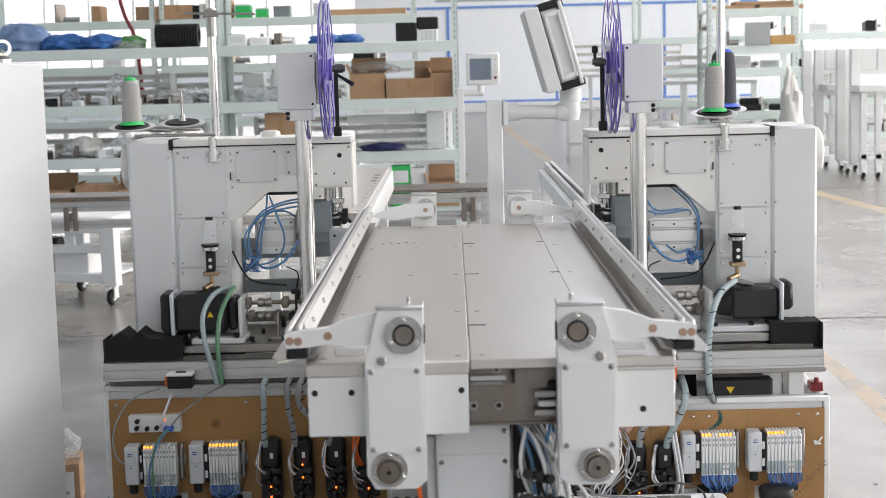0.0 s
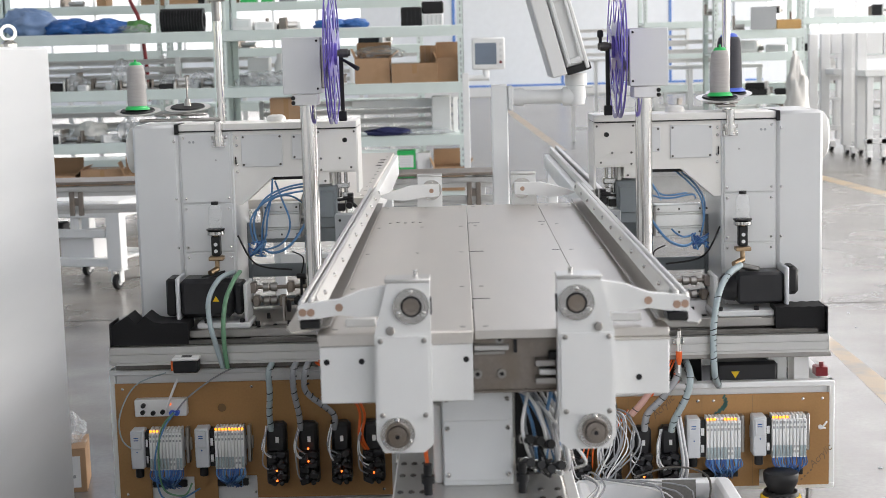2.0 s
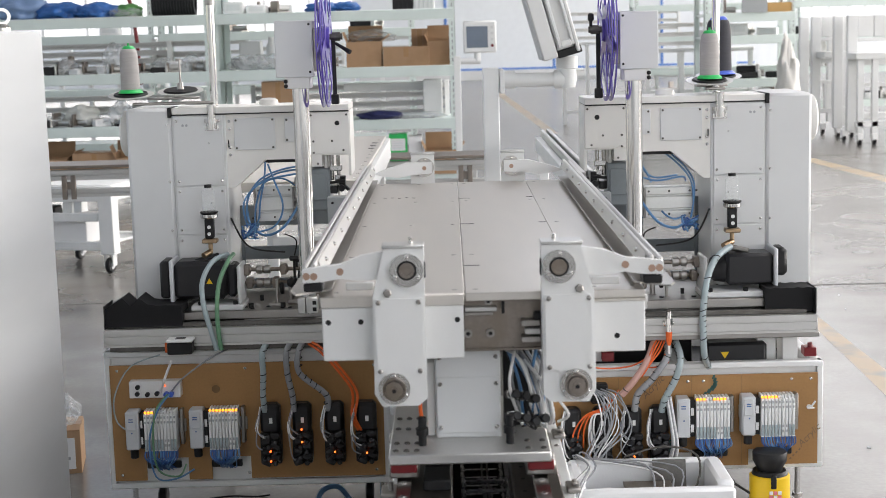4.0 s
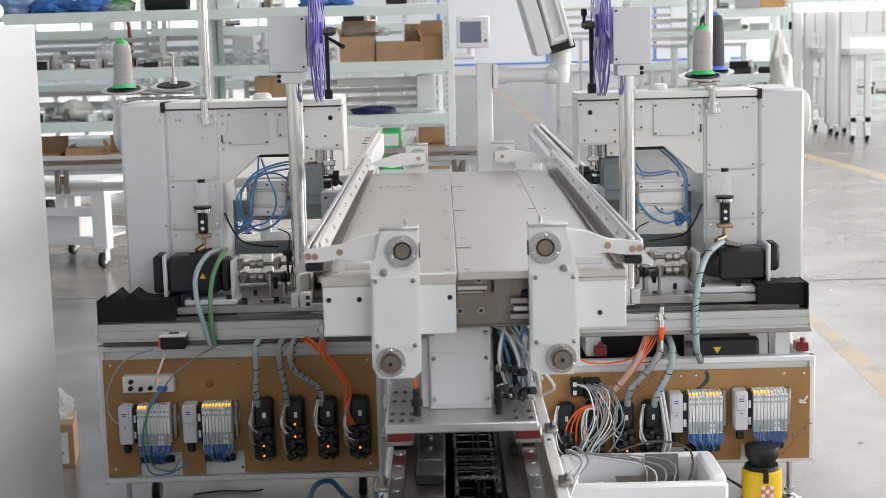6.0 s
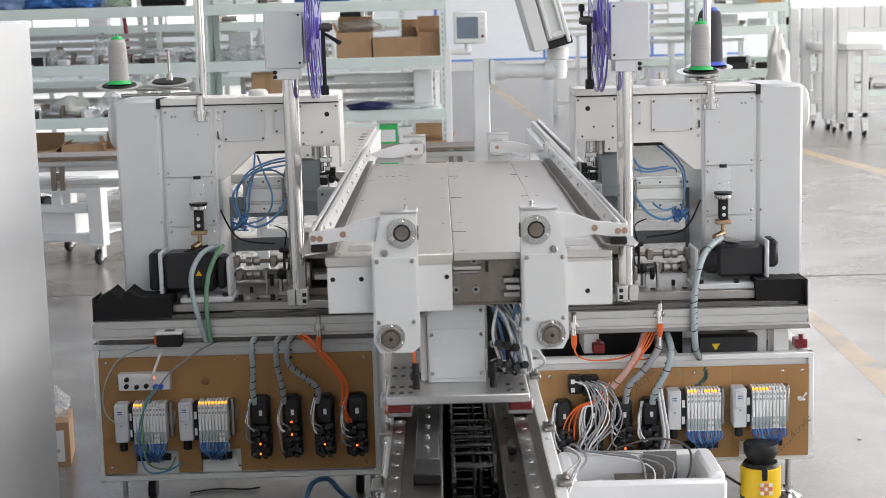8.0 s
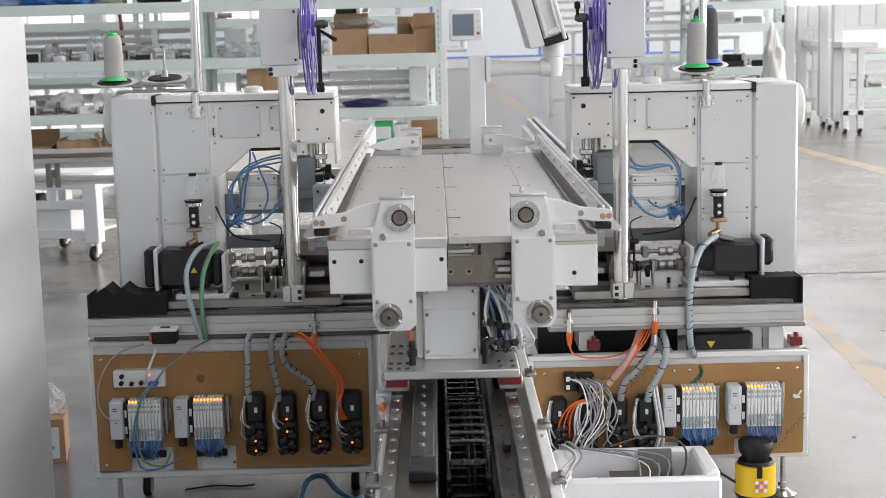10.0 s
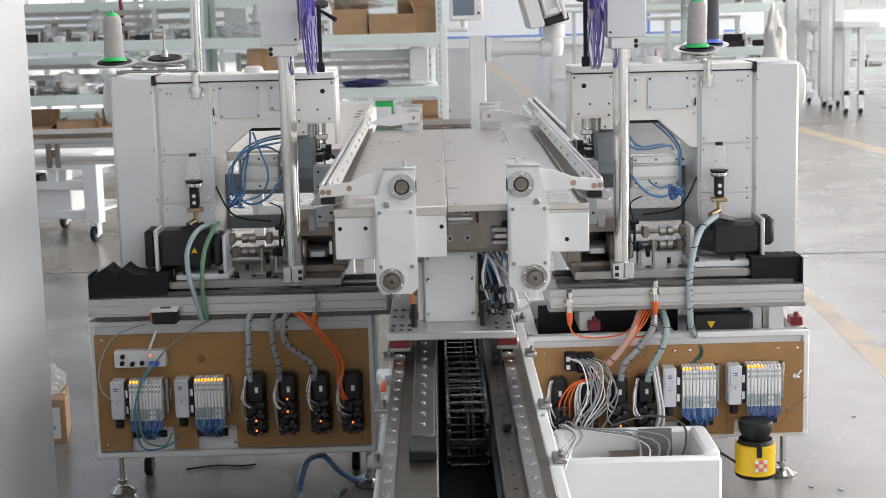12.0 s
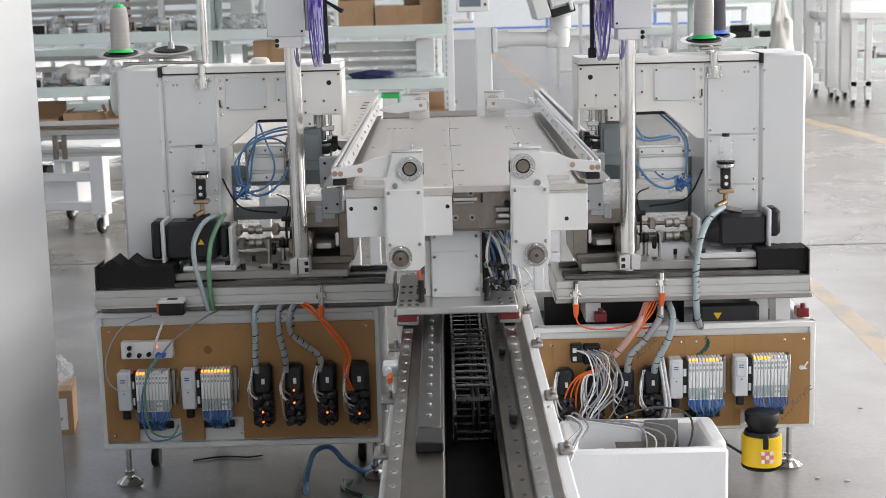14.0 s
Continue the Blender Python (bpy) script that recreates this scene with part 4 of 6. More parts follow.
def thread_stand(s, dy):
    st = thing("thread_stand", (MID, 4.06 + dy, 0), "steel thread stand with black padded cone trays", "thread stand", "thread stands")

    def P(name, geos, mat, label=""):
        geos = [geos] if isinstance(geos, tuple) else geos
        return part(name, [mirrored(g) for g in geos] if s < 0 else geos, mat, st, label)
    up = .68 if s < 0 else .668
    P("pole", rod((up, 0, 1.13), (up, 0, 1.95), .0105, 18), CHROME)
    P("pole_clamp", [rod((up, -.06, 1.128), (up, -.06, 1.165), .012, 16), rod((up, -.06, 1.118), (up, -.06, 1.128), .02, 18), rod((up, -.06, 1.1), (up, -.06, 1.118), .015, 18), box(up - .02, up + .02, -.064, -.055, 1.096, 1.112), box(up - .008, up + .008, -.06, 0, 1.15, 1.166)], CHROME)
    if s < 0:
        P("sleeve", [rod((up, 0, 1.43), (up, 0, 1.505), .0135, 18), box(up - .022, up + .016, -.018, .014, 1.482, 1.5, .002), rod((up - .12, -.016, 1.487), (up + .07, -.016, 1.493), .0032, 10)], STEEL)
    if s < 0:
        P("tray_arm", [box(.68, .9, -.014, .004, 1.166, 1.174), box(.72, .86, -.008, .02, 1.18, 1.186)], STEEL)
        trays = ((.905, 0.0, 1.196), (.775, .03, 1.202))
    else:
        P("tray_arm", [box(.64, .69, -.02, .01, 1.17, 1.178), box(.62, .7, -.0, .06, 1.178, 1.184)], STEEL)
        trays = ((.648, -.02, 1.196), (.69, .08, 1.204))
    for u, y, z in trays:
        P("tray", lathe((u, y + .002, z - .012), (u, y, z), [(0, .012), (.5, .034), (.85, .06), (1, .062)], 32), BRIGHTALU)
        P("pad", lathe((u, y, z), (u, y - .0006, z + .004), [(0, .047), (1, .044)], 32), BLACK, "black felt pad")
    if s < 0:
        u, y, z = trays[1]
        P("spool_pin", [rod((u, y, z), (u, y, z + .085), .0028, 10), lathe((u, y, z + .004), (u, y, z + .022), [(0, .01), (1, .007)], 14)], STEEL)
    return [(MID + s * u, 4.06 + dy + y, z + .004) for u, y, z in trays]


TRAYS_L = thread_stand(-1, 0)
TRAYS_R = thread_stand(1, -.06)


def thread_cone(at, r, h, thread, plastic, label):
    c = thing("thread_cone", at, label, "thread cone", "thread cones")
    part("winding", lathe((0, 0, .008), (0, 0, h), [(0, r), (.72, r * .94), (.88, r * .88), (.95, r * .78), (.985, r * .6), (1, r * .45)], 28), thread, c)
    part("base_flange", lathe((0, 0, 0), (0, 0, .012), [(0, r * 1.3), (.5, r * 1.2), (1, r * .9)], 28), plastic, c)
    part("tip", [lathe((0, 0, h - .006), (0, 0, h + .005), [(0, r * .7), (.6, r * .62), (1, r * .45)], 20), rod((0, 0, h), (0, 0, h + .012), .003, 10)], plastic, c)


thread_cone(TRAYS_L[0], .026, .122, THREAD, GREEN, "grey thread cone on a green plastic tube")
thread_cone(TRAYS_R[0], .026, .122, THREAD, GREEN, "grey thread cone on a green plastic tube")
thread_cone(TRAYS_R[1], .035, .15, DARKTHREAD, BLUE, "black thread cone on a blue plastic tube")
# ---- machine stands with slides and wiring boards ----


def foot(parent, x, y, top):
    part("levelling_foot", [lathe((x, y, 0), (x, y, .022), [(0, .036), (.35, .038), (.6, .03), (1, .014)], 24), rod((x, y, .02), (x, y, top), .008, 14), rod((x, y, .03), (x, y, .04), .014, 6)], CHROME, parent, "chrome levelling foot")


def castor(parent, x, y, top):
    c = part("castor", [box(x - .022, x + .022, y - .03, y + .03, top - .006, top), box(x - .018, x - .014, y - .02, y + .02, top - .06, top - .006), box(x + .014, x + .018, y - .02, y + .02, top - .06, top - .006)], STEEL, parent)
    part("wheel", [rod((x - .012, y, .029), (x + .012, y, .029), .029, 24, .004)], BLACK, c)


def stand(s, dy, x0, x1, z0, z1):
    cx = (x0 + x1) / 2
    y = 3.87 + dy
    w = (x1 - x0) / 2
    f = thing("machine_stand", (cx, y, 0), "white steel machine stand with a brown masked wiring board", "machine stand", "machine stands")
    t = .016
    part("frame", [box(-w, w, 0, .03, z1 - t, z1, .003), box(-w, w, 0, .03, z0, z0 + t, .003), box(-w, -w + t, .001, .03, z0, z1, .003), box(w - t, w, .001, .03, z0, z1, .003),
                   box(-w, w, .47, .5, z0, z1, .003), box(-w, -w + .03, .03, .47, z1 - .04, z1, .003), box(w - .03, w, .03, .47, z1 - .04, z1, .003),
                   box(-w, w, .03, .47, z0, z0 + .01, .002), box(-.02, .02, .03, .47, z1 - .04, z1 - .002, .003)], WHITE, f)
    part("liner", [box(-w + .016, w - .016, .012, .02, z0 + .016, z1 - .016), box(-w + .002, -w + .006, .03, .47, z0 + .01, z1 - .04), box(w - .006, w - .002, .03, .47, z0 + .01, z1 - .04)], WHITE, f)
    # Added black sheet: puts the shade of the open stand into its colour.
    part("inner_tray", box(-w + .031, w - .031, .031, .469, z1 - .06, z1 - .055, .001), BLACK, f, "black sheet added to darken the stand's open recess")
    foot(f, -w + .03, .16, z0)
    foot(f, w - (.03 if s < 0 else .01), .16 if s < 0 else .24, z0)
    for x in (-w + .075, w - .075):
        castor(f, x, .32, z0)
    # slide beam with its bellows
    if s < 0:
        b0, b1, zb, zt = -.92 - cx, -.145 - cx, .545, .592
    else:
        b0, b1, zb, zt = .28 - cx, .926 - cx, .554, .600
    h = zt - zb
    prof = [(-.04, zb), (-.04, zb + h * .12), (-.034, zb + h * .14), (-.034, zb + h * .28), (-.04, zb + h * .3), (-.04, zb + h * .58), (-.035, zb + h * .6), (-.035, zb + h * .7), (-.04, zb + h * .72), (-.04, zt), (.25, zt), (.25, zb)]
    beam = part("slide_beam", prism(prof, "x", b0, b1), ALU, f, "grooved aluminium slide beam")
    part("beam_end", [box(b0 - .003, b0, -.038, .25, zb + .002, zt - .002), box(b1, b1 + .003, -.038, .25, zb + .002, zt - .002)], ALU, beam)
    part("beam_lip", box(b0 + (-.005 if s > 0 else .01), b1 + .01, -.03, .22, zb - .014, zb - .001), STEEL if s > 0 else DARKSTEEL, beam)
    part("beam_support", [box(b0 + .08, b0 + .12, .05, .2, z1, zb - .014), box(b1 - .135, b1 - .085, .05, .2, z1 - .03, zb - .014)], PAINT, beam)
    part("slide_rail", [box(b0 + .02, b1 - .02, yy, yy + .016, zt, zt + .012) for yy in (-.02, .04, .16)], DARKSTEEL, beam)
    part("belt", box(b0 + .02, b1 - .02, .0, .03, zt, zt + .004), BLACK, beam)
    u0, u1 = (-.917 - cx, -.716 - cx) if s < 0 else (.80 - cx, .924 - cx)
    n = 9
    poly = []
    for k in range(n + 1):
        x = u0 + (u1 - u0) * k / n
        peak = .667 if k % 2 == 0 else .665
        if s < 0:
            peak = (.646, .66, .674, .652, .674, .656, .652, .653, .652, .652)[k]
        poly.append((x, peak))
    part("bellows", prism([(u0, zt + .004)] + poly + [(u1, zt + .004)], "y", -.025 if s < 0 else -.01, .07), RUBBER, f, "black folded bellows cover")
    part("bellows_end", box(u0 - .004, u0, -.03, .07, zt, .655), BLACK, f) if s < 0 else part("bellows_end", box(u1, u1 + .004, -.03, .07, zt, .668), BLACK, f)
    part("motor", [box(w - .30, w - .14, .03, .13, z1 - .06, z1 + .046, .008)], BLACKMETAL, f, "black slide motor below the beam") if s > 0 else None
    if s > 0:
        # Black panel stands in for the shade in the recess below the beam.
        part("inner_panel", box(-w + .04, w - .31, .2, .206, z1 - .06, z1 + .04, .002), BLACKMETAL, f, "black panel added to darken the recess behind the beam")
        part("slide_block", [box(w - .1, w - .06, .03, .1, z1 - .02, zb - .014)], PAINT, f)
        part("warning_sign", prism([(w - .262, z1 + .022), (w - .240, z1 + .022), (w - .251, z1 + .004)], "y", .028, .03), YELLOW, f, "yellow warning triangle")
        for x in (-w + .16, w - .045):
            part("stop_block", [box(x, x + .032, .02, .06, z1 + .006, z1 + .03), rod((x + .016, .03, z1 + .03), (x + .016, .03, z1 + .042), .006, 12)], RED, f, "red stop block")
    # sensors on the beam
    for sx in ((-.33,) if s < 0 else (.325, .532)):
        x, z = (sx - cx + .012, .024) if sx > .5 else (sx - cx, 0)
        q = part("sensor", [rod((x, -.062, z + .545), (x, -.062, z + .598), .0065, 14), rod((x, -.062, z + .565), (x, -.062, z + .58), .0095, 6), box(x - .014, x + .014, -.055, -.04, z + .56, z + .572)], CHROME, f)
        part("sensor_tip", rod((x, -.062, z + .598), (x, -.062, z + .604), .006, 14), DARKSTEEL, q)
        part("sensor_plug", lathe((x, -.062, z + .545), (x, -.062, z + .51), [(0, .0085), (.7, .007), (1, .004)], 14), ORANGE, q)
        if z:
            part("sensor_lead", rod((x, -.062, .512), (x, -.062, .536), .003, 8), PAPER, q)
    return f, cx, y


def board(parent, cx, x0, x1, z0, z1, notches, mat):
    pts = [(x0, z1), (x1, z1), (x1, z0)]
    for a, b, z in sorted(notches, reverse=True):
        pts += [(b, z0), (b, z), (a, z), (a, z0)]
    pts.append((x0, z0))
    return part("wiring_board", prism([(p[0] - cx, p[1]) for p in pts], "y", -.006, .0), mat, parent, "brown masked acrylic wiring board")


def io_block(parent, cx, xa, z0, z1, coupler, x_mod, pitch, n, lit, label="grey terminal block with lit amber lamps"):
    """A bus coupler and a row of slim terminals on a mounting rail."""
    h = z1 - z0
    io = part("io_station", [box(xa - cx, x_mod + pitch * n + .018 - cx, -.014, -.006, z0 + h * .38, z0 + h * .7)], ALU, parent, label)
    part("coupler", [box(xa - cx, xa + coupler - cx, -.062, -.014, z0 + h * .05, z1, .003), box(xa + .004 - cx, xa + coupler - .006 - cx, -.066, -.062, z0 + h * .55, z1 - .006, .002)], GREYPLASTIC, io)
    part("coupler_mark", [box(xa + .01 - cx, xa + .022 - cx, -.0668, -.066, z, z + .0025, .0002) for z in (z1 - .02, z1 - .026)] + [rod((xa + coupler / 2 - cx, -.0664, z0 + h * .48), (xa + coupler / 2 - cx, -.0655, z0 + h * .48), .002, 8)], BLUEWIRE, io)
    part("coupler_plug", [rod((xa + coupler / 2 - cx, -.045, z0 + h * .06), (xa + coupler / 2 - cx, -.045, z0 - .02), .011, 14, .002)], BLACK, io)
    part("feed_block", [box(xa + coupler + .001 - cx, x_mod - .002 - cx, -.05, -.014, z0 + .006, z1 - .006, .001)], BLACK, io)
    part("feed_label", [box(xa + coupler + .003 - cx, x_mod - .005 - cx, -.052, -.05, z, z + .02, .0005) for z in (z0 + .018, z0 + .062)], PAPER, io)
    body = mesh("terminal", [box(0, pitch - .0009, -.058, -.014, z0, z1 - .008, .0012), box(.0006, pitch - .0015, -.05, -.014, z1 - .008, z1, .001), box(.0012, pitch - .002, -.0595, -.058, z0 + h * .32, z0 + h * .62, .0004)], WHITE)
    holes = [mesh("terminal_hole", [box(.0016, pitch - .0026, -.0592, -.058, z0 + h * q, z0 + h * q + .006, .0004)], STONE) for q in (.12, .24, .7, .82)]
    tag = mesh("terminal_tag", [box(.001, pitch - .002, -.0596, -.0585, z0 + .004, z0 + h * .3, .0003)], PALEHOSE)
    for k in range(n):
        for me in [body, tag] + holes:
            if me is tag and k % 8 in (6, 7) and n > 8:
                continue
            o = new(me.name, me)
            o.parent, o.location = io, (x_mod - cx + pitch * k, 0, 0)
        if k in lit:
            part("lamp", box(x_mod - cx + pitch * k + .0008, x_mod - cx + pitch * (k + 1) - .0016, -.0525, -.05, z1 - .007, z1 - .002, .0005), LED, io)
    part("end_bracket", [box(x_mod + pitch * n + .004 - cx, x_mod + pitch * n + .014 - cx, -.03, -.006, z0 + .01, z1 - .002)] + [rod((x_mod + pitch * n + .009 - cx, -.033, z0 + .02 + .02 * k), (x_mod + pitch * n + .009 - cx, -.03, z0 + .02 + .02 * k), .0028, 8) for k in range(4)], STEEL, io)
    rnd = random.Random(int(abs(xa) * 1000))
    for k in range(n * 3):
        x = x_mod - cx + pitch * (k / 3 + .17)
        end = x_mod - cx + pitch * n * (.25 + .6 * rnd.random())
        part("wire", sweep([(x, -.052, z0 + .004), (x + rnd.uniform(-.003, .003), -.064, z0 - .016), ((x + end) / 2, -.055 + rnd.uniform(-.01, .01), z0 - .034), (end, -.02, z0 - .05 - .012 * rnd.random())], .0016, 5, 4), rnd.choice((BLUEWIRE, BLUEWIRE, BLUEWIRE, BLUEHOSE)), io)
    part("wire_duct", box(x_mod - cx - .004, x_mod - cx + pitch * n, -.018, -.006, z0 - .058, z0 - .04), BLACK, io)
    return io


def drive(parent, cx, x0, x1, z0, z1, lamps, seed):
    rnd = random.Random(seed)
    a, b = x0 - .004 - cx, x1 + .005 - cx
    z0, z1 = z0 - .006, z1 + .012
    w, h = b - a, z1 - z0
    d = part("drive_unit", [box(a + .002, b - .004, -.05, -.006, z0 + h * .52, z1, .009), box(a, b - .003, -.046, -.006, z0 + h * .04, z0 + h * .54, .003)], BLACKMETAL, parent, "black drive module with plugged cables")
    part("drive_label", box(a + w * .45, a + w * .60, -.0508, -.05, z0 + h * .70, z0 + h * .79, .0003), PAPER, d)
    for k in range(6):
        z = z0 + h * (.02 + .085 * k)
        part("plug", [moved(box(-.0125, .0125, -.012, .012, -.008, .008, .003), Matrix.Translation((a + w * (.3 + .4 * (k % 2)), -.055, z + .012)) @ Matrix.Rotation(rnd.uniform(-.5, .5), 4, "Y")), rod((a + w * (.66 - .3 * (k % 2)), -.05, z + .006), (a + w * (.66 - .3 * (k % 2)) + .003, -.07, z + .01), .0065, 12, .002)], BLACKMETAL, d)
    for q in lamps:
        part("lamp", rod((a + w * .5, -.066, z0 + h * q), (a + w * .5, -.07, z0 + h * q), .0026, 8), LEDRED, d)
    for k in range(4):
        z = z0 + h * rnd.uniform(.1, .5)
        part("lead", sweep([(a + w * .05 + .002 * k, -.045, z1 - .006), (a - .004 + rnd.uniform(-.006, .004), -.066, z0 + h * .72), (a - .002 + rnd.uniform(-.006, .006), -.068, z + .02), (a + w * rnd.uniform(.2, .6), -.06, z)], .002, 6, 4), GREYCABLE if k % 2 else PAPER, d)
    return d


def bundle(parent, pts, r, mat, seed, ties=5, wrap=True):
    """A wrapped cable bundle with ties."""
    b = part("wrapped_cable", sweep(pts, r, 12, 6), mat, parent)
    v = [Vector(p) for p in pts]
    rings = []
    segs = []
    for i in range(len(v) - 1):
        n = max(2, int((v[i + 1] - v[i]).length / .016))
        segs += [(v[i].lerp(v[i + 1], k / n), (v[i + 1] - v[i]).normalized()) for k in range(n)]
    for k, (p, d) in enumerate(segs):
        if wrap or k % 4 == 1:
            tilt = (d + Vector((.25, .1, .1))).normalized()
            rings.append(ring(p - tilt * .0012, p + tilt * .0012, r * .9, r * 1.1, 14))
    if rings:
        tagged(part("wrap", rings, BLACK, b), kind="stuff")
    return b


STAND_L, CXL, YL = stand(-1, 0, -.935, -.185, .15, .525)
STAND_R, CXR, YR = stand(1, -.07, .221, .954, .185, .471)


def board_left():
    f, c = STAND_L, CXL
    board(f, c, -.92, -.197, .174, .489, [(-.835, -.722, .235), (-.66, -.555, .235)], KRAFT)
    part("board_screw", [screw(x - c, -.006, z, .004) for x in (-.9, -.56, -.22) for z in (.19, .475)], CHROME, f)
    mf = part("air_manifold", box(-.864 - c, -.728 - c, -.036, -.006, .407, .452, .002), PAINT, f, "pale air manifold with black fittings")
    part("fitting", [rod((x - c, -.046, z), (x - c, -.036, z), .006, 12) for x, z in ((-.842, .42), (-.815, .418), (-.84, .438), (-.79, .42))], BLACK, mf)
    part("fitting", [rod((x - c, -.05, .418), (x - c, -.036, .418), .007, 12) for x in (-.765, -.752)], BLUE, mf)
    part("lamp", rod((-.77 - c, -.0365, .44), (-.77 - c, -.038, .44), .003, 8), LEDRED, mf)
    io_block(f, c, -.874, .268, .376, .035, -.826, .0086, 10, (0, 1, 2))
    io_block(f, c, -.706, .268, .378, .036, -.655, .0086, 9, (0, 1, 2, 3, 4, 5, 6, 7, 8))
    for k, (a, b) in enumerate(((-.519, -.47), (-.434, -.388), (-.349, -.302), (-.267, -.216))):
        drive(f, c, a, b, .222, .372, ((.28, .12), (.42, .62), (.25,), (.22,))[k], 20 + k)
    tops = (-.505, -.442, -.41, -.38)
    for k, (x1, m) in enumerate(((-.513, PALEHOSE), (-.436, PALEHOSE), (-.348, PALEHOSE))):
        x0 = tops[k]
        bundle(f, [(x0 + .015 - c, .02, .548), (x0 - c, -.06, .53), (x0 - c, -.062, .47), (x1 - c + .004, -.055, .41), (x1 - c + .006, -.045, .365)], .0078, GREYCABLE if k else PALEHOSE, k)
    for j in range(2):
        part("power_lead", sweep([(-.43 - c, .02, .55), (-.36 - c, -.05, .54 - .012 * j), (-.295 - c, -.06, .47 - .016 * j), (-.262 - c - .012 * j, -.055, .41), (-.27 - c - .008 * j, -.055, .35), (-.255 - c - .008 * j, -.05, .31)], .0038, 8), ORANGE, f, "orange power lead")
    part("data_lead", sweep([(-.76 - c, -.05, .42), (-.79 - c, -.07, .38), (-.80 - c, -.075, .30), (-.79 - c, -.07, .22), (-.74 - c, -.06, .2), (-.72 - c, -.05, .23)], .0026, 8), GREENHOSE, f, "green data lead")
    part("data_lead", sweep([(-.755 - c, -.05, .42), (-.785 - c, -.07, .38), (-.81 - c, -.072, .30), (-.80 - c, -.06, .2), (-.75 - c, -.05, .19), (-.70 - c, -.05, .215)], .0024, 8), BLUEHOSE, f)
    part("air_line", sweep([(-.755 - c, -.04, .42), (-.72 - c, -.05, .46), (-.65 - c, -.05, .51), (-.6 - c, -.01, .53)], .0022, 6), GREYCABLE, f)
    part("air_line", sweep([(-.78 - c, -.04, .42), (-.765 - c, -.06, .46), (-.745 - c, -.05, .51)], .0034, 8), PAPER, f)
    part("air_line", sweep([(-.78 - c, -.02, .52), (-.86 - c, -.03, .49), (-.905 - c, -.03, .41), (-.9 - c, -.03, .34), (-.85 - c, -.04, .31)], .002, 6), PALEHOSE, f)
    sb = part("switch_box", [box(-.75 - c, -.685 - c, -.078, -.04, .53, .562, .003), box(-.732 - c, -.702 - c, -.07, -.045, .562, .571, .003)], BLACK, f, "black switch box with a grey lid")
    part("lid", box(-.752 - c, -.683 - c, -.08, -.038, .562, .57, .002), PAINT, sb)
    part("marker", box(-.757 - c, -.751 - c, -.07, -.045, .535, .56, .001), ORANGE, sb)
    for k in range(2):
        part("air_hose", sweep([(-.60 + .015 * k - c, .05, .772), (-.632 + .04 * k - c, -.0, .762), (-.657 + .045 * k - c, -.03, .715), (-.654 + .035 * k - c, -.05, .655), (-.638 + .02 * k - c, -.055, .59), (-.625 + .012 * k - c, -.05, .535)], .006 if k else .0068, 10), GREENHOSE if k else PALEHOSE, f, "pale air hose" if not k else "green air hose")
    part("board_stain", [lathe((-.64 - c, -.0068, .42), (-.64 - c, -.006, .42), [(0, .009), (1, .011)], 18)], material("board_mark", (0.2, 0.115, 0.045), .6), f)


board_left()


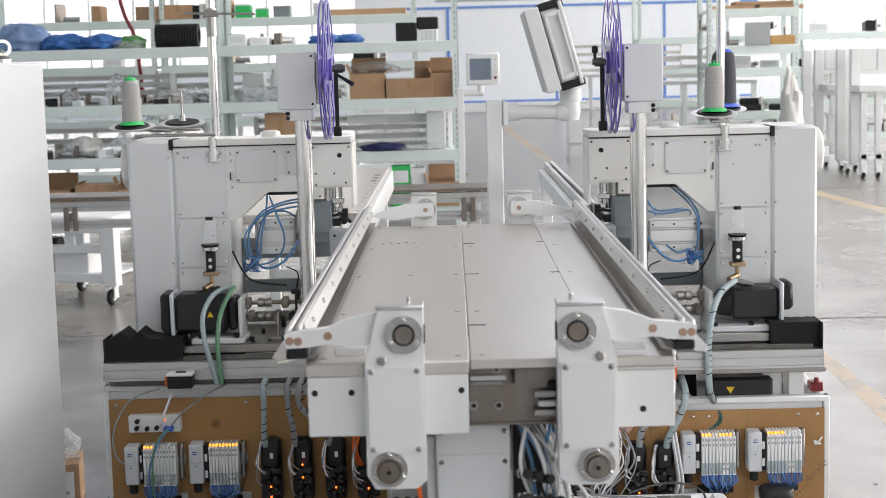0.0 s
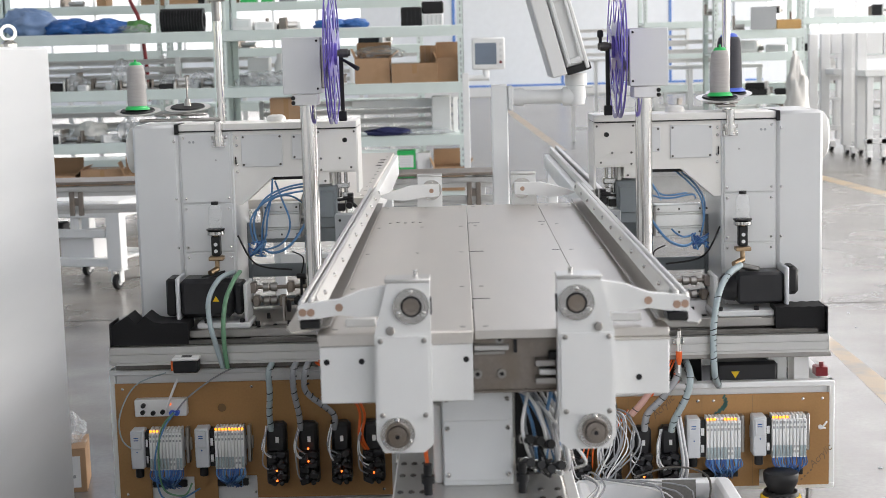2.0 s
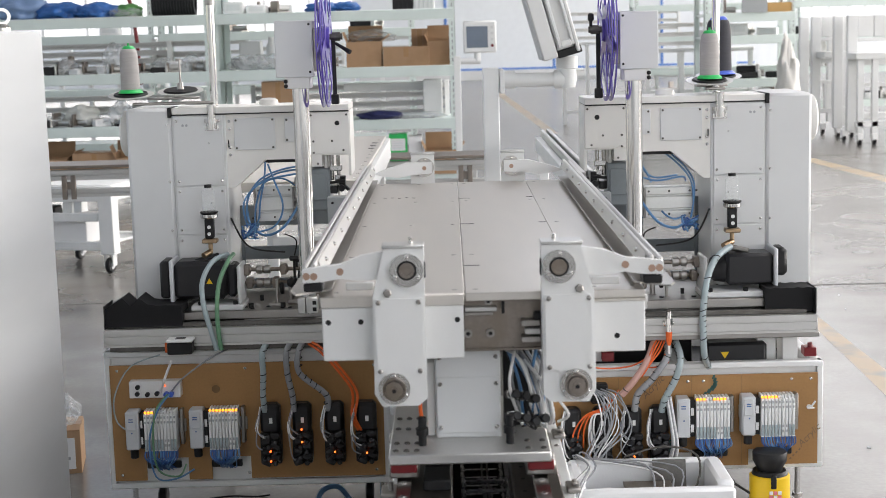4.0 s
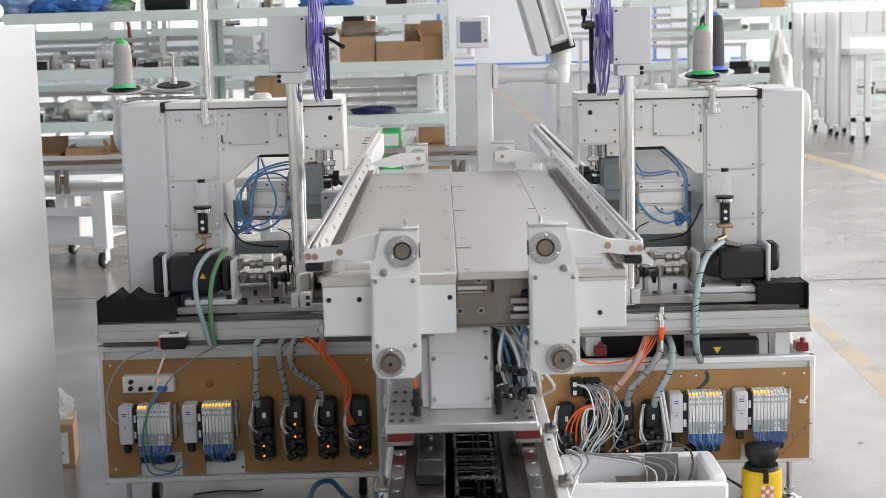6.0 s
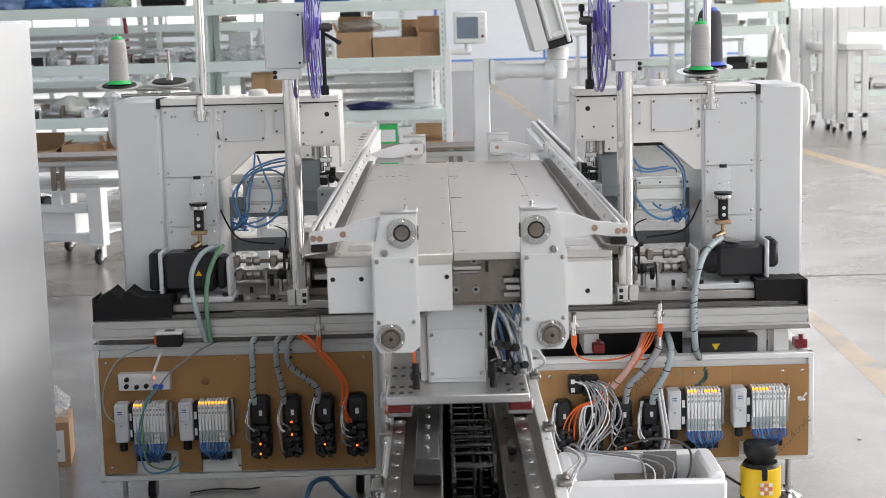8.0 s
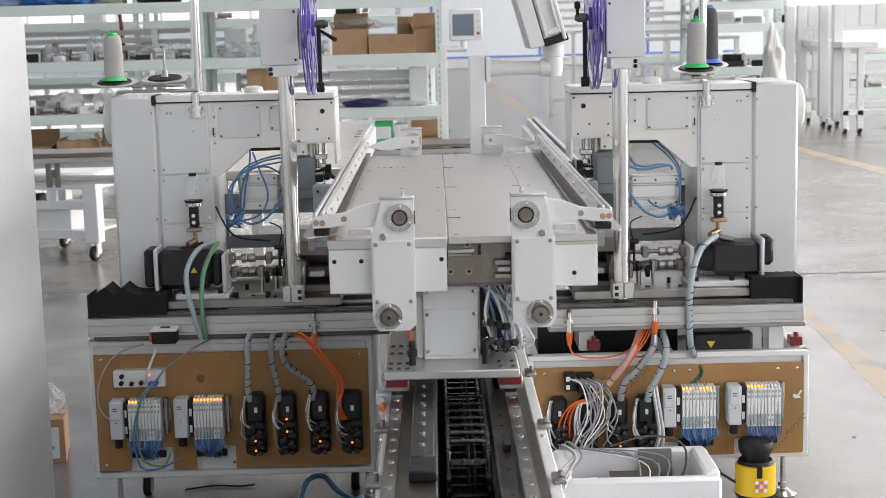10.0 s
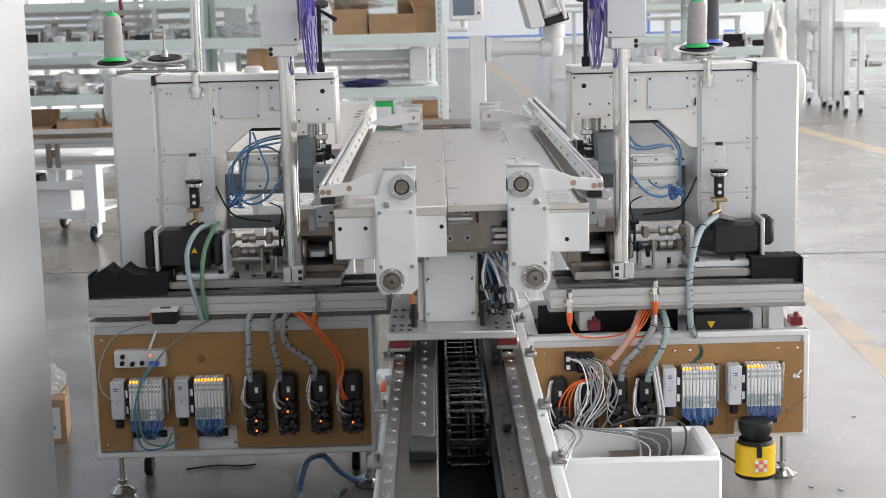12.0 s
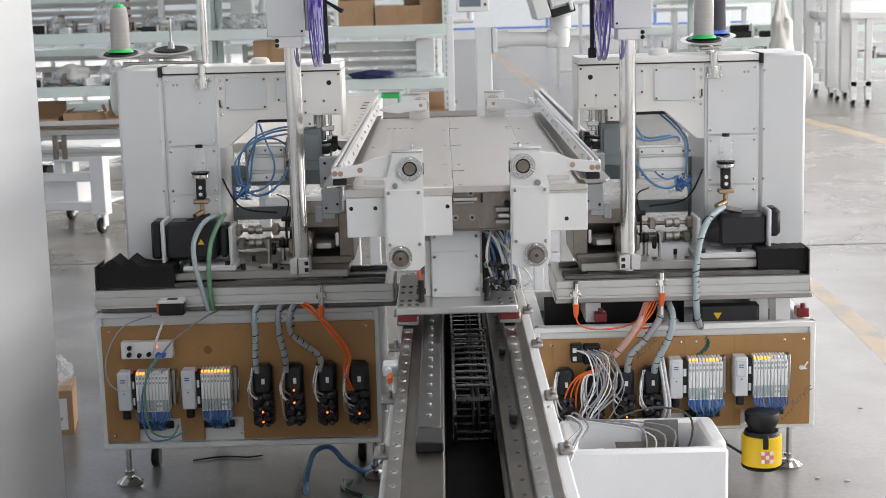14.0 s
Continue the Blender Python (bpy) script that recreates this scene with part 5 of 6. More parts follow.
def board_right():
    f, c = STAND_R, CXR
    board(f, c, .237, .938, .197, .44, [(.556, .668, .235), (.758, .85, .24)], KRAFT)
    part("board_screw", [screw(x - c, -.006, z, .004) for x in (.265, .6, .64, .87, .92) for z in (.425,)] + [screw(.25 - c, -.006, .33, .004)], CHROME, f)
    # masking film prints: plain strokes
    marks = []
    for x, z, k in ((.645, .41, 1), (.855, .3, -1), (.53, .24, 1)):
        for j in range(7):
            w = j / 6
            marks.append(moved(box(-.006 * (1 - abs(w - .4)), .006 * (1 - abs(w - .4)), -.0066, -.006, -.006, .006, .0001), Matrix.Translation((x - c + .02 * k * w + .015 * math.sin(3 * w), 0, z + .045 * w - .02)) @ Matrix.Rotation(.5, 4, "Y")))
    part("film_mark", marks, material("print_green", (0.03, 0.1, 0.09), .6), f, "dark green printed strokes")
    ink = material("print_brown", (0.19, 0.125, 0.07), .6)
    for x, z in ((.868, .212), (.462, .352)):
        word("Acrylic", (x + .028 - c, -.0062, z + .028), .8, .026, ink, f)
    part("film_print", [moved(box(-.003, .003, -.0064, -.006, -.0022, .0022, .0001), Matrix.Translation((.868 - c + .008 * k, 0, .212 + .008 * k)) @ Matrix.Rotation(-.78, 4, "Y")) for k in range(4)], ink, f)
    part("seam", [box(x - c, x + .0012 - c, -.0065, -.006, .2, .438, .0001) for x in (.27, .42, .61, .74)], material("film_seam", (0.25, 0.16, 0.07), .6), f)
    io_block(f, c, .564, .283, .392, .034, .614, .0088, 10, (0, 1, 2, 5, 6, 7, 8))
    io_block(f, c, .732, .285, .394, .034, .781, .0088, 10, (0, 1, 2, 3, 4))
    for k, (a, b) in enumerate(((.277, .318), (.352, .396), (.431, .474), (.499, .544))):
        drive(f, c, a, b, .22, .357, ((), (), (.2,), ())[k], 40 + k)
    up = part("relay_socket", [box(.313 - c, .345 - c, -.04, -.006, .385, .432, .004), box(.346 - c, .39 - c, -.036, -.006, .378, .43, .004)], BLACK, f, "black relay socket")
    part("relay_label", [box(.317 - c, .327 - c, -.041, -.04, z, z + .012, .0003) for z in (.39, .412)], PAPER, up)
    rnd = random.Random(3)
    for k in range(14):
        x = .325 + .005 * k
        part("lead", sweep([(x - c, -.045, .42 - .003 * (k % 3)), (x + .03 - c, -.07, .41 - .01 * rnd.random()), (x + .05 * rnd.random() + .015 - c, -.085, .33), (x + .03 - .06 * rnd.random() - c, -.09, .25), (.33 + .03 * rnd.random() - c, -.1 - .02 * rnd.random(), .2), (.31 + .02 * rnd.random() - c, -.13, .16)], .0017 if k % 3 else .0021, 7), GREYCABLE if k % 5 else PAPER, f)
    for k in range(5):
        part("power_lead", sweep([(.415 - c, -.06, .42), (.38 - c, -.07, .38 - .004 * k), (.33 - c + .006 * k, -.075, .36), (.3 + .012 * k - c, -.07, .32), (.29 + .016 * k - c, -.06, .27)], .0022, 7), ORANGE if k < 3 else PAPER, f)
    bundle(f, [(.515 - c, -.01, .545), (.49 - c, -.06, .5), (.455 - c, -.075, .45), (.42 - c, -.075, .41)], .0085, material("pink_wrap", (0.5, 0.3, 0.26), .4), 1, wrap=False)
    for k in range(4):
        part("power_lead", sweep([(.53 + .006 * k - c, -.0, .55), (.505 + .006 * k - c, -.05, .53 - .004 * k), (.485 + .004 * k - c, -.066, .49), (.46 + .004 * k - c, -.072, .455)], .0021, 7), ORANGE, f)
    bundle(f, [(.545 - c, -.01, .535), (.54 - c, -.06, .505), (.5 - c, -.07, .45), (.462 - c, -.07, .41), (.455 - c, -.06, .365)], .0088, GREYCABLE, 2)
    bundle(f, [(.57 - c, -.0, .53), (.573 - c, -.06, .5), (.56 - c, -.07, .45), (.53 - c, -.065, .39), (.525 - c, -.055, .36)], .0088, PALEHOSE, 3)
    for k in range(4):
        part("lead", sweep([(.535 + .004 * k - c, -.06, .4), (.545 + .004 * k - c, -.07, .33), (.55 + .005 * k - c, -.07, .27), (.535 + .008 * k - c, -.06, .225)], .0028, 7), PAPER if k % 2 else GREYCABLE, f)
    for k, x in enumerate((.325, .532)):
        part("sensor_lead", sweep([(x - c, -.062, .512), (x + .01 - c, -.062, .49), (x + (.05 if k == 0 else -.02) - c, -.05, .475), (.45 - c if k == 0 else .48 - c, -.03, .475), (.5 - c, -.03, .5)], .0022, 7), ORANGE, f)
    hose = part("air_hose", sweep([(.725 - c, .075, .765), (.68 - c, .02, .745), (.648 - c, -.03, .70), (.633 - c, -.05, .62), (.632 - c, -.06, .55), (.637 - c, -.05, .50), (.655 - c, .0, .462)], .0085, 12), PALEHOSE, f, "pale spiral wrapped air hose")
    pts = [Vector(p) for p in ((.725 - c, .075, .765), (.68 - c, .02, .745), (.648 - c, -.03, .70), (.633 - c, -.05, .62), (.632 - c, -.06, .55), (.637 - c, -.05, .50), (.655 - c, .0, .462))]
    rings = []
    for i in range(1, 6):
        for k in range(5):
            p = pts[i].lerp(pts[i + 1], k / 5)
            d = ((pts[i + 1] - pts[i]).normalized() + Vector((.35, 0, 0))).normalized()
            rings.append(ring(p - d * .0012, p + d * .0012, .0085, .0096, 14))
    tagged(part("wrap", rings, BLACK, hose), kind="stuff")
    part("clip", [rod((.915 - c, -.012, .35), (.915 - c, -.006, .35), .006, 12), box(.912 - c, .928 - c, -.016, -.01, .346, .35), moved(box(-.002, .002, -.016, -.01, -.01, .01), Matrix.Translation((.925 - c, 0, .358)) @ Matrix.Rotation(.6, 4, "Y"))], PAPER, f)


board_right()
# ---- things beside the machine ----


def crumple(at, size, seed, n=24, rough=.35):
    """A crumpled bag: a closed skin with sharp folds and a flat foot."""
    v, f = [], []
    for i in range(n + 1):
        th = math.pi * i / n
        for j in range(n * 2):
            ph = math.pi * j / n
            d = Vector((math.sin(th) * math.cos(ph), math.sin(th) * math.sin(ph), math.cos(th)))
            o = Vector((seed * 1.7, seed * .9, seed * .3))
            q = 1 + rough * .9 * noise.noise(d * 1.7 + o) - rough * .9 * abs(noise.noise(d * 3.4 + o)) + rough * .35 * abs(noise.noise(d * 8 + o)) + rough * .15 * noise.noise(d * 17 + o)
            p = Vector((d.x * size[0], d.y * size[1], d.z * size[2])) * q
            p.z = max(p.z, -size[2] * .7) + size[2] * .7
            v.append(tuple(p + Vector(at)))
    m = n * 2
    for i in range(n):
        for j in range(m):
            f.append([i * m + j, (i + 1) * m + j, (i + 1) * m + (j + 1) % m, i * m + (j + 1) % m])
    return v, f


def bag(at, size, seed, mat, label, name="plastic_bag", category="bag"):
    return solid(name, crumple(at, size, seed), mat, label, category, smooth=120)


def carton(at, w, d, h, rz=0, opened=False, label="brown cardboard carton", lid=CARD):
    c = thing("carton", (*at, 0, 0, rz), label, "carton", "cartons")
    t = .005
    part("body", [box(-w / 2, w / 2, -d / 2, -d / 2 + t, 0, h, .001), box(-w / 2, w / 2, d / 2 - t, d / 2, 0, h, .001), box(-w / 2, -w / 2 + t, -d / 2 + t, d / 2 - t, 0, h, .001), box(w / 2 - t, w / 2, -d / 2 + t, d / 2 - t, 0, h, .001), box(-w / 2 + t, w / 2 - t, -d / 2 + t, d / 2 - t, 0, t, .001)], CARD, c)
    if opened:
        part("flap", moved(box(-w / 2, w / 2, 0, t, 0, d * .45, .001), Matrix.Translation((0, d / 2, h)) @ Matrix.Rotation(-.25, 4, "X")), CARD, c)
        part("flap", moved(box(-t, 0, -d / 2, d / 2, 0, w * .3, .001), Matrix.Translation((w / 2, 0, h)) @ Matrix.Rotation(.9, 4, "Y")), CARD, c)
        part("flap", moved(box(0, t, -d / 2, d / 2, 0, w * .3, .001), Matrix.Translation((-w / 2, 0, h)) @ Matrix.Rotation(-.4, 4, "Y")), CARD, c)
    else:
        part("flap", box(-w / 2, w / 2, -d / 2, -.001, h, h + t, .001), CARD, c)
        part("flap", box(-w / 2, w / 2, .001, d / 2, h, h + t, .001), CARD, c)
        part("tape", [box(-w / 2, w / 2, -.025, .025, h + t, h + t + .0008, .0002), box(-w * .0 - .02, w * .0 + .02, -d / 2 - .001, -d / 2, h * .5, h, .0002)], material("brown_tape", (0.4, 0.24, 0.12), .25), c)
    return c


def foam_box():
    c = thing("foam_box", (.467, 3.565, 0), "white foam packing box holding loose cables and parts", "foam box")
    # walls lean with a thick rim
    w, d, h, t = .193, .128, .25, .03
    part("wall", box(-w, w, -d, -d + t, 0, h - .002, .008), FOAM, c)
    part("wall", box(-w, w, d - t, d, 0, h + .004, .008), FOAM, c)
    part("wall", box(-w, -w + t, -d + t - .004, d - t + .004, 0, h + .005, .008), FOAM, c)
    part("wall", box(w - t - .01, w, -d + t - .004, d - t + .004, 0, h + .01, .008), FOAM, c)
    part("bottom", box(-w + .01, w - .01, -d + .01, d - .01, 0, .09, .004), FOAM, c)


foam_box()


def foam_content():
    solid("cover_plate", moved(box(-.06, .06, -.07, .07, 0, .003, .0005), Matrix.Translation((.47, 3.56, .2)) @ Matrix.Rotation(.12, 4, "X")), BROWNSTEEL, "bare steel cover plate lying in a foam box", "steel plate")
    solid("slotted_plate", [moved(box(-.042, .042, -.002, .002, 0, .07, .0005), Matrix.Translation((.53, 3.64, .19)) @ Matrix.Rotation(-.25, 4, "X"))], DARKSTEEL, "dark slotted steel plate standing in a foam box", "steel plate")
    w = thing("wall_socket", (.345, 3.54, .19, 20, 0, 15), "white socket block lying in a foam box", "socket")
    part("body", box(-.03, .03, -.015, .015, 0, .03, .003), PAPER, w)
    part("face", box(-.02, .02, -.017, -.015, .006, .024, .001), BLACK, w)
    solid("packing_board", box(.31, .63, 3.475, 3.655, .091, .15, .002), BLACK, "dark packing board on a foam box floor", "packing")
    rnd = random.Random(8)
    for k in range(9):
        x = .29 + .02 * rnd.random()
        pts = [(.30 + .012 * k * rnd.random(), 3.74, .19), (x, 3.7, .25 + .03 * rnd.random()), (x + .03, 3.6, .262), (x + .0 - .04 * rnd.random(), 3.44, .256), (.25 + .03 * rnd.random(), 3.36, .18), (.27, 3.32, .05), (.3 + .05 * rnd.random(), 3.28, .006)] if k < 5 else \
            [(.3, 3.68, .26), (.34 + .025 * k, 3.6 + .02 * rnd.random(), .24 + .02 * rnd.random()), (.38 + .02 * k, 3.54, .2), (.36 + .025 * k, 3.5, .19)]
        solid("loose_cable", sweep(pts, .0026 if k % 2 else .0021, 7), GREYCABLE if k % 3 else PAPER, "pale grey loose cable draped over a foam box", "cable", "loose cables")
    solid("loose_cable", sweep([(.42, 3.68, .26), (.52, 3.68, .285), (.6, 3.64, .27), (.58, 3.56, .21), (.5, 3.52, .19)], .0028, 7), DARKSTEEL, "dark thin cable looped above a foam box", "cable", "loose cables")


foam_content()


def scanner():
    s = thing("laser_scanner", (.794, 3.7, 0), "yellow safety laser scanner with a black head", "laser scanner")
    part("bracket", [box(-.03, .03, -.02, .11, .109, .1145, .001), box(-.02, .02, .104, .11, .1145, .2, .001)], PANEL, s)
    part("body", lathe((0, 0, .122), (0, 0, .202), [(0, .046), (.04, .051), (.96, .051), (1, .047)], 36), YELLOW, s)
    part("base", lathe((0, 0, .115), (0, 0, .1225), [(0, .049), (1, .0525)], 36), BLACK, s)
    part("head", [lathe((0, 0, .202), (0, 0, .212), [(0, .046), (1, .042)], 36), lathe((0, 0, .212), (0, 0, .262), [(0, .032), (.2, .035), (.5, .043), (.9, .044), (.97, .042), (1, .036)], 36)], BLACK, s, "black dome head")
    part("tab", [box(-.007, .007, -.0535, -.045, .175, .21, .002)], BLACK, s)
    red = material("pink_sign", (0.75, 0.2, 0.25), .5)
    for k in range(9):
        part("sign_field", moved(box(-.0045, .0045, -.0535, -.0515, -.0045, .0045, .0005), Matrix.Translation((-.011 + .011 * (k % 3) + .004, .0005 * 0, .143 + .011 * (k // 3)))), red if k % 2 else PAPER, s)
    part("lead", sweep([(-.05, .0, .15), (-.09, .01, .175), (-.12, .03, .19), (-.17, .1, .25)], .0035, 8), BLACK, s)
    part("lead_tag", moved(box(-.012, .012, -.008, .008, -.005, .005, .002), Matrix.Translation((-.1, .01, .18))), BLACK, s)


scanner()


def cabinet():
    c = thing("steel_cabinet", (-1.4, 2.95, 0), "satin steel electrical cabinet with a lifting eye", "cabinet")
    part("body", box(-.4, .4, -.75, .76, .0, 1.37, .006), CABINET, c)
    e = part("lifting_eye", [moved(ring((0, -.004, 0), (0, .004, 0), .013, .02, 28), Matrix.Translation((.345, .62, 1.405)) @ Matrix.Rotation(.5, 4, "Z")), lathe((.345, .62, 1.37), (.345, .62, 1.388), [(0, .02), (.5, .02), (1, .01)], 20)], CHROME, c)


cabinet()
FLOOR_CARTON = carton((-1.262, 4.62, 0), .125, .18, .135, 10, label="small brown cardboard carton on the floor")
part("label", box(-.02, .045, -.0915, -.09, .015, .115, .0003), PAPER, FLOOR_CARTON, "white paper label")
part("label_bar", [box(-.01, .03, -.0921, -.0915, .045, .055, .0002), box(-.01, .02, -.0921, -.0915, .08, .092, .0002)], STONE, FLOOR_CARTON)
bag((-1.25, 4.62, .141), (.045, .06, .055), 4, BAG, "clear crumpled plastic bag on a carton")
solid("cord", sweep([(-.76, 4.22, .004), (-.68, 4.25, .004), (-.6, 4.24, .004), (-.56, 4.25, .005)], .0026, 8), BLACK, "short black cord lying on the floor", "cord")
solid("blue_floor_hose", sweep([(-0.4, 3.9, 0.008), (-0.406, 3.97, 0.008), (-0.397, 3.97, 0.055), (-0.378, 3.98, 0.098), (-0.337, 4.0, 0.102), (-0.304, 4.02, 0.057), (-0.272, 4.05, 0.024), (-0.242, 4.08, 0.01), (-0.17, 4.3, 0.008)], .0075, 10), BLUEHOSE, "blue air hose looping under the machine stand", "air hose")
for k in range(3):
    solid("floor_hose", sweep([(-.31 + .015 * k, 3.98, .01), (-.29, 3.9, .012), (-.24, 3.84, .012), (-.2 + .01 * k, 3.8, .01)], .006, 8), (GREENHOSE, GREYCABLE, BLACK)[k], "thin hose lying beside the rail bed", "air hose", "floor hoses")
rnd_stain = random.Random(2)
smear = []
for k in range(26):  # broken streaks of the smear
    y, x = 3.72 + .5 * rnd_stain.random(), rnd_stain.gauss(0, .007)
    w, l = rnd_stain.uniform(.002, .007), rnd_stain.uniform(.012, .045)
    x += -.424 - .04 * (y - 3.97)
    z = .0004 + .00004 * k
    smear.append(prism([(x, y - l), (x + w, y - l * .4), (x + w * .7, y + l * .3), (x + .001, y + l), (x - w, y + l * .5), (x - w * .6, y - l * .5)], "z", z, z + .0006))
solid("oil_stain", smear, material("dark_oil", (.035, .033, .03), .4, vary=.3, scale=40), "dark oil smear on the floor", "stain", kind="structure")


def hmi_stand():
    h = thing("control_panel_stand", (.155, 5.6, 0), "white pendant control panel on a square post", "control panel")
    part("post", box(-.03, .03, -.03, .03, 0, 1.206, .004), WHITE, h)
    part("foot_plate", box(-.15, .15, -.15, .15, 0, .012, .003), WHITE, h)
    part("collar", [box(.032, .05, -.035, .035, 1.11, 1.2, .003), lathe((.05, 0, 1.158), (.09, 0, 1.158), [(0, .03), (.8, .034), (1, .034)], 24)], WHITE, h)
    part("arm", rod((.09, 0, 1.158), (.25, 0, 1.156), .026, 24), WHITE, h)
    part("elbow", [lathe((.235, 0, 1.156), (.3, 0, 1.156), [(0, .033), (.2, .035), (1, .033)], 24), lathe((.285, 0, 1.125), (.285, 0, 1.24), [(0, .03), (.25, .036), (.6, .034), (.62, .04), (1, .04)], 24), rod((.31, 0, 1.19), (.345, 0, 1.19), .006, 10)], WHITE, h)
    tilt = Matrix.Translation((.245, 0, 1.24)) @ Matrix.Rotation(radians(-15.5), 4, "Y")
    part("side_shell", moved(box(-.0575, -.0555, -.128, .128, .004, .306, .0008), tilt), CABINET, h, "satin steel side shell")
    part("housing", [moved(g, tilt) for g in (box(-.055, .0, -.13, .13, .0, .31, .004), box(.0, .085, .1, .13, .0, .31, .004), box(.07, .085, -.13, .1, .0, .31, .004), box(.004, .066, -.112, .1, .022, .29, .002))], PAINT, h, "pale grey panel housing")
    part("cap", moved(box(.001, .09, -.125, .1, .29, .318, .003), tilt), BLACK, h, "black end cap")
    part("cap", moved(box(.001, .09, -.125, .1, -.006, .022, .003), tilt), BLACK, h, "black end cap")
    part("bezel", [moved(g, tilt) for g in (box(.01, .022, -.132, -.11, .03, .28, .002), box(.06, .07, -.132, -.11, .03, .28, .002), box(.022, .06, -.132, -.11, .03, .05, .002), box(.022, .06, -.132, -.11, .262, .28, .002))], WHITE, h)
    part("catch", moved(rod((-.057, -.05, .13), (-.055, -.05, .13), .008, 12), tilt), CHROME, h)


hmi_stand()


def side_table():
    t = thing("extension_table", (-.48, 5.1, 0), "pale steel extension table behind the sewing head", "table")
    part("top", box(-.3, .217, -.85, 1.0, .905, .93, .002), SHEET, t)
    part("edge", box(.217, .235, -.85, .98, .84, .92, .002), WHITE, t)
    part("rivet", [rod((.2, -.8 + .14 * k, .93), (.2, -.8 + .14 * k, .932), .005, 10) for k in range(12)], CHROME, t)
    for x in (-.25, .19):
        for y in (-.5, .9):
            part("leg", box(x - .022, x + .022, y - .022, y + .022, 0, .905, .003), WHITE, t)
    part("rail", box(-.25, .19, .87, .93, .5, .54, .003), WHITE, t)
    part("slot", [box(.18, .2, .3 + .14 * k, .34 + .14 * k, .93, .9308, .0003) for k in range(3)], BLACK, t)


side_table()


def guide_rail():
    t = thing("guide_track", (.375, 5.1, 0), "long aluminium guide track behind the sewing head", "guide track")
    part("strip", box(-.01, .004, -.9, .95, .9, .94, .002), ALU, t)
    part("strip", box(.012, .026, -.9, .95, .9, .945, .002), ALU, t)
    part("web", box(.004, .012, -.9, .95, .9, .925, .001), DARKSTEEL, t)
    part("side_plate", box(-.035, -.01, -.9, .9, .86, .915, .002), WHITE, t)
    for y in (-.6, .8):
        part("leg", box(-.03, .01, y - .02, y + .02, 0, .86, .003), WHITE, t)


guide_rail()


def bench():
    b = thing("frame_bench", (-.9, 7.5, 0), "long aluminium profile bench frame across the hall", "bench frame")
    part("top_strip", box(-1.2, 1.1, -.05, .25, .715, .73, .002), BROWNSTEEL, b)
    for z0, z1 in ((.655, .705), (.57, .61)):
        part("beam", prism([(-.03, z0), (-.03, z0 + (z1 - z0) * .4), (-.02, z0 + (z1 - z0) * .43), (-.02, z0 + (z1 - z0) * .57), (-.03, z0 + (z1 - z0) * .6), (-.03, z1), (.03, z1), (.03, z0)], "x", -1.2, 1.1), ALU, b)
    for x in (-1.02, -.3, .42, .97):
        part("bracket", [box(x - .035, x - .01, -.045, -.03, .56, .68, .002), box(x + .01, x + .035, -.045, -.03, .56, .68, .002), box(x - .01, x + .01, -.04, -.03, .61, .65, .002)], BROWNSTEEL, b)
    for x in (-.5, 1.0):
        part("leg", box(x - .03, x + .03, .031, .09, 0, .714, .003), WHITE, b)


bench()


def trolley():
    t = thing("white_trolley", (-2.2, 8.93, 0, 0, 0, -15), "low white steel trolley on castors", "trolley")
    part("top", [box(-.24, .3, -.25, .3, .475, .51, .004), box(-.22, .28, -.22, .27, .51, .515, .002)], WHITE, t)
    part("rail", box(-.155, .215, -.25, -.2, .42, .474, .004), WHITE, t)
    part("rail", box(.24, .29, -.18, .22, .42, .474, .004), WHITE, t)
    for x in (-.2, .26):
        for y in (-.22, .26):
            leg = part("leg", box(x - .045, x + .045, y - .04, y + .04, .12, .474, .004), WHITE, t)
            c = part("castor", [box(x - .045, x + .045, y - .04, y + .04, .11, .12, .002), box(x - .03, x - .02, y - .03, y + .02, .04, .11, .002), box(x + .02, x + .03, y - .03, y + .02, .04, .11, .002)], WHITE, t)
            part("wheel", [rod((x - .016, y - .01, .045), (x + .016, y - .01, .045), .045, 24, .006)], BLACK, c)
            part("hub", [rod((x - .018, y - .01, .045), (x + .018, y - .01, .045), .022, 16)], PAPER, c)
    part("shelf", [box(-.2, .26, -.24, -.19, .13, .18, .004), box(-.2, .26, .22, .27, .13, .18, .004), box(-.16, .22, -.19, .22, .15, .165, .002)], WHITE, t)
    part("drawer_box", [box(-.12, .1, -.2, .2, .165, .31, .005)], PAPER, t)
    part("strut", [box(-.03, .03, -.23, -.2, .3, .42, .004), box(-.12, .2, -.24, -.21, .3, .35, .004)], WHITE, t)
    part("motor", [box(-.2, -.13, -.15, -.05, .3, .38, .01)], BLACK, t)


trolley()
# ---- shelving and benches at the back ----


def shelf_unit(x0, x1, y, depth, levels, top, mat, label):
    s = thing("shelf_rack", ((x0 + x1) / 2, y, 0), label, "shelf rack", "shelf racks")
    w = (x1 - x0) / 2
    for x in (-w, w):
        for yy in (0, depth):
            d = 1 if x < 0 else -1
            up = part("upright", [box(x, x + d * .006, yy - .03, yy + .03, 0, top, .001), box(x, x + d * .05, yy - .03, yy - .024, 0, top, .001)], mat, s)
            if yy == 0:
                tagged(part("slot_row", [box(x + d * .02, x + d * .03, yy - .0315, yy - .03, .1 + .05 * k, .13 + .05 * k, .001) for k in range(int(top / .05) - 3)], STONE, up), kind="stuff")
    for z in levels:
        sh = part("shelf", box(-w + .01, w - .01, -.02, depth, z - .03, z, .003), mat, s)
        part("front_beam", box(-w + .006, w - .006, -.035, -.02, z - .085, z + .004, .004), mat, s)
    return s


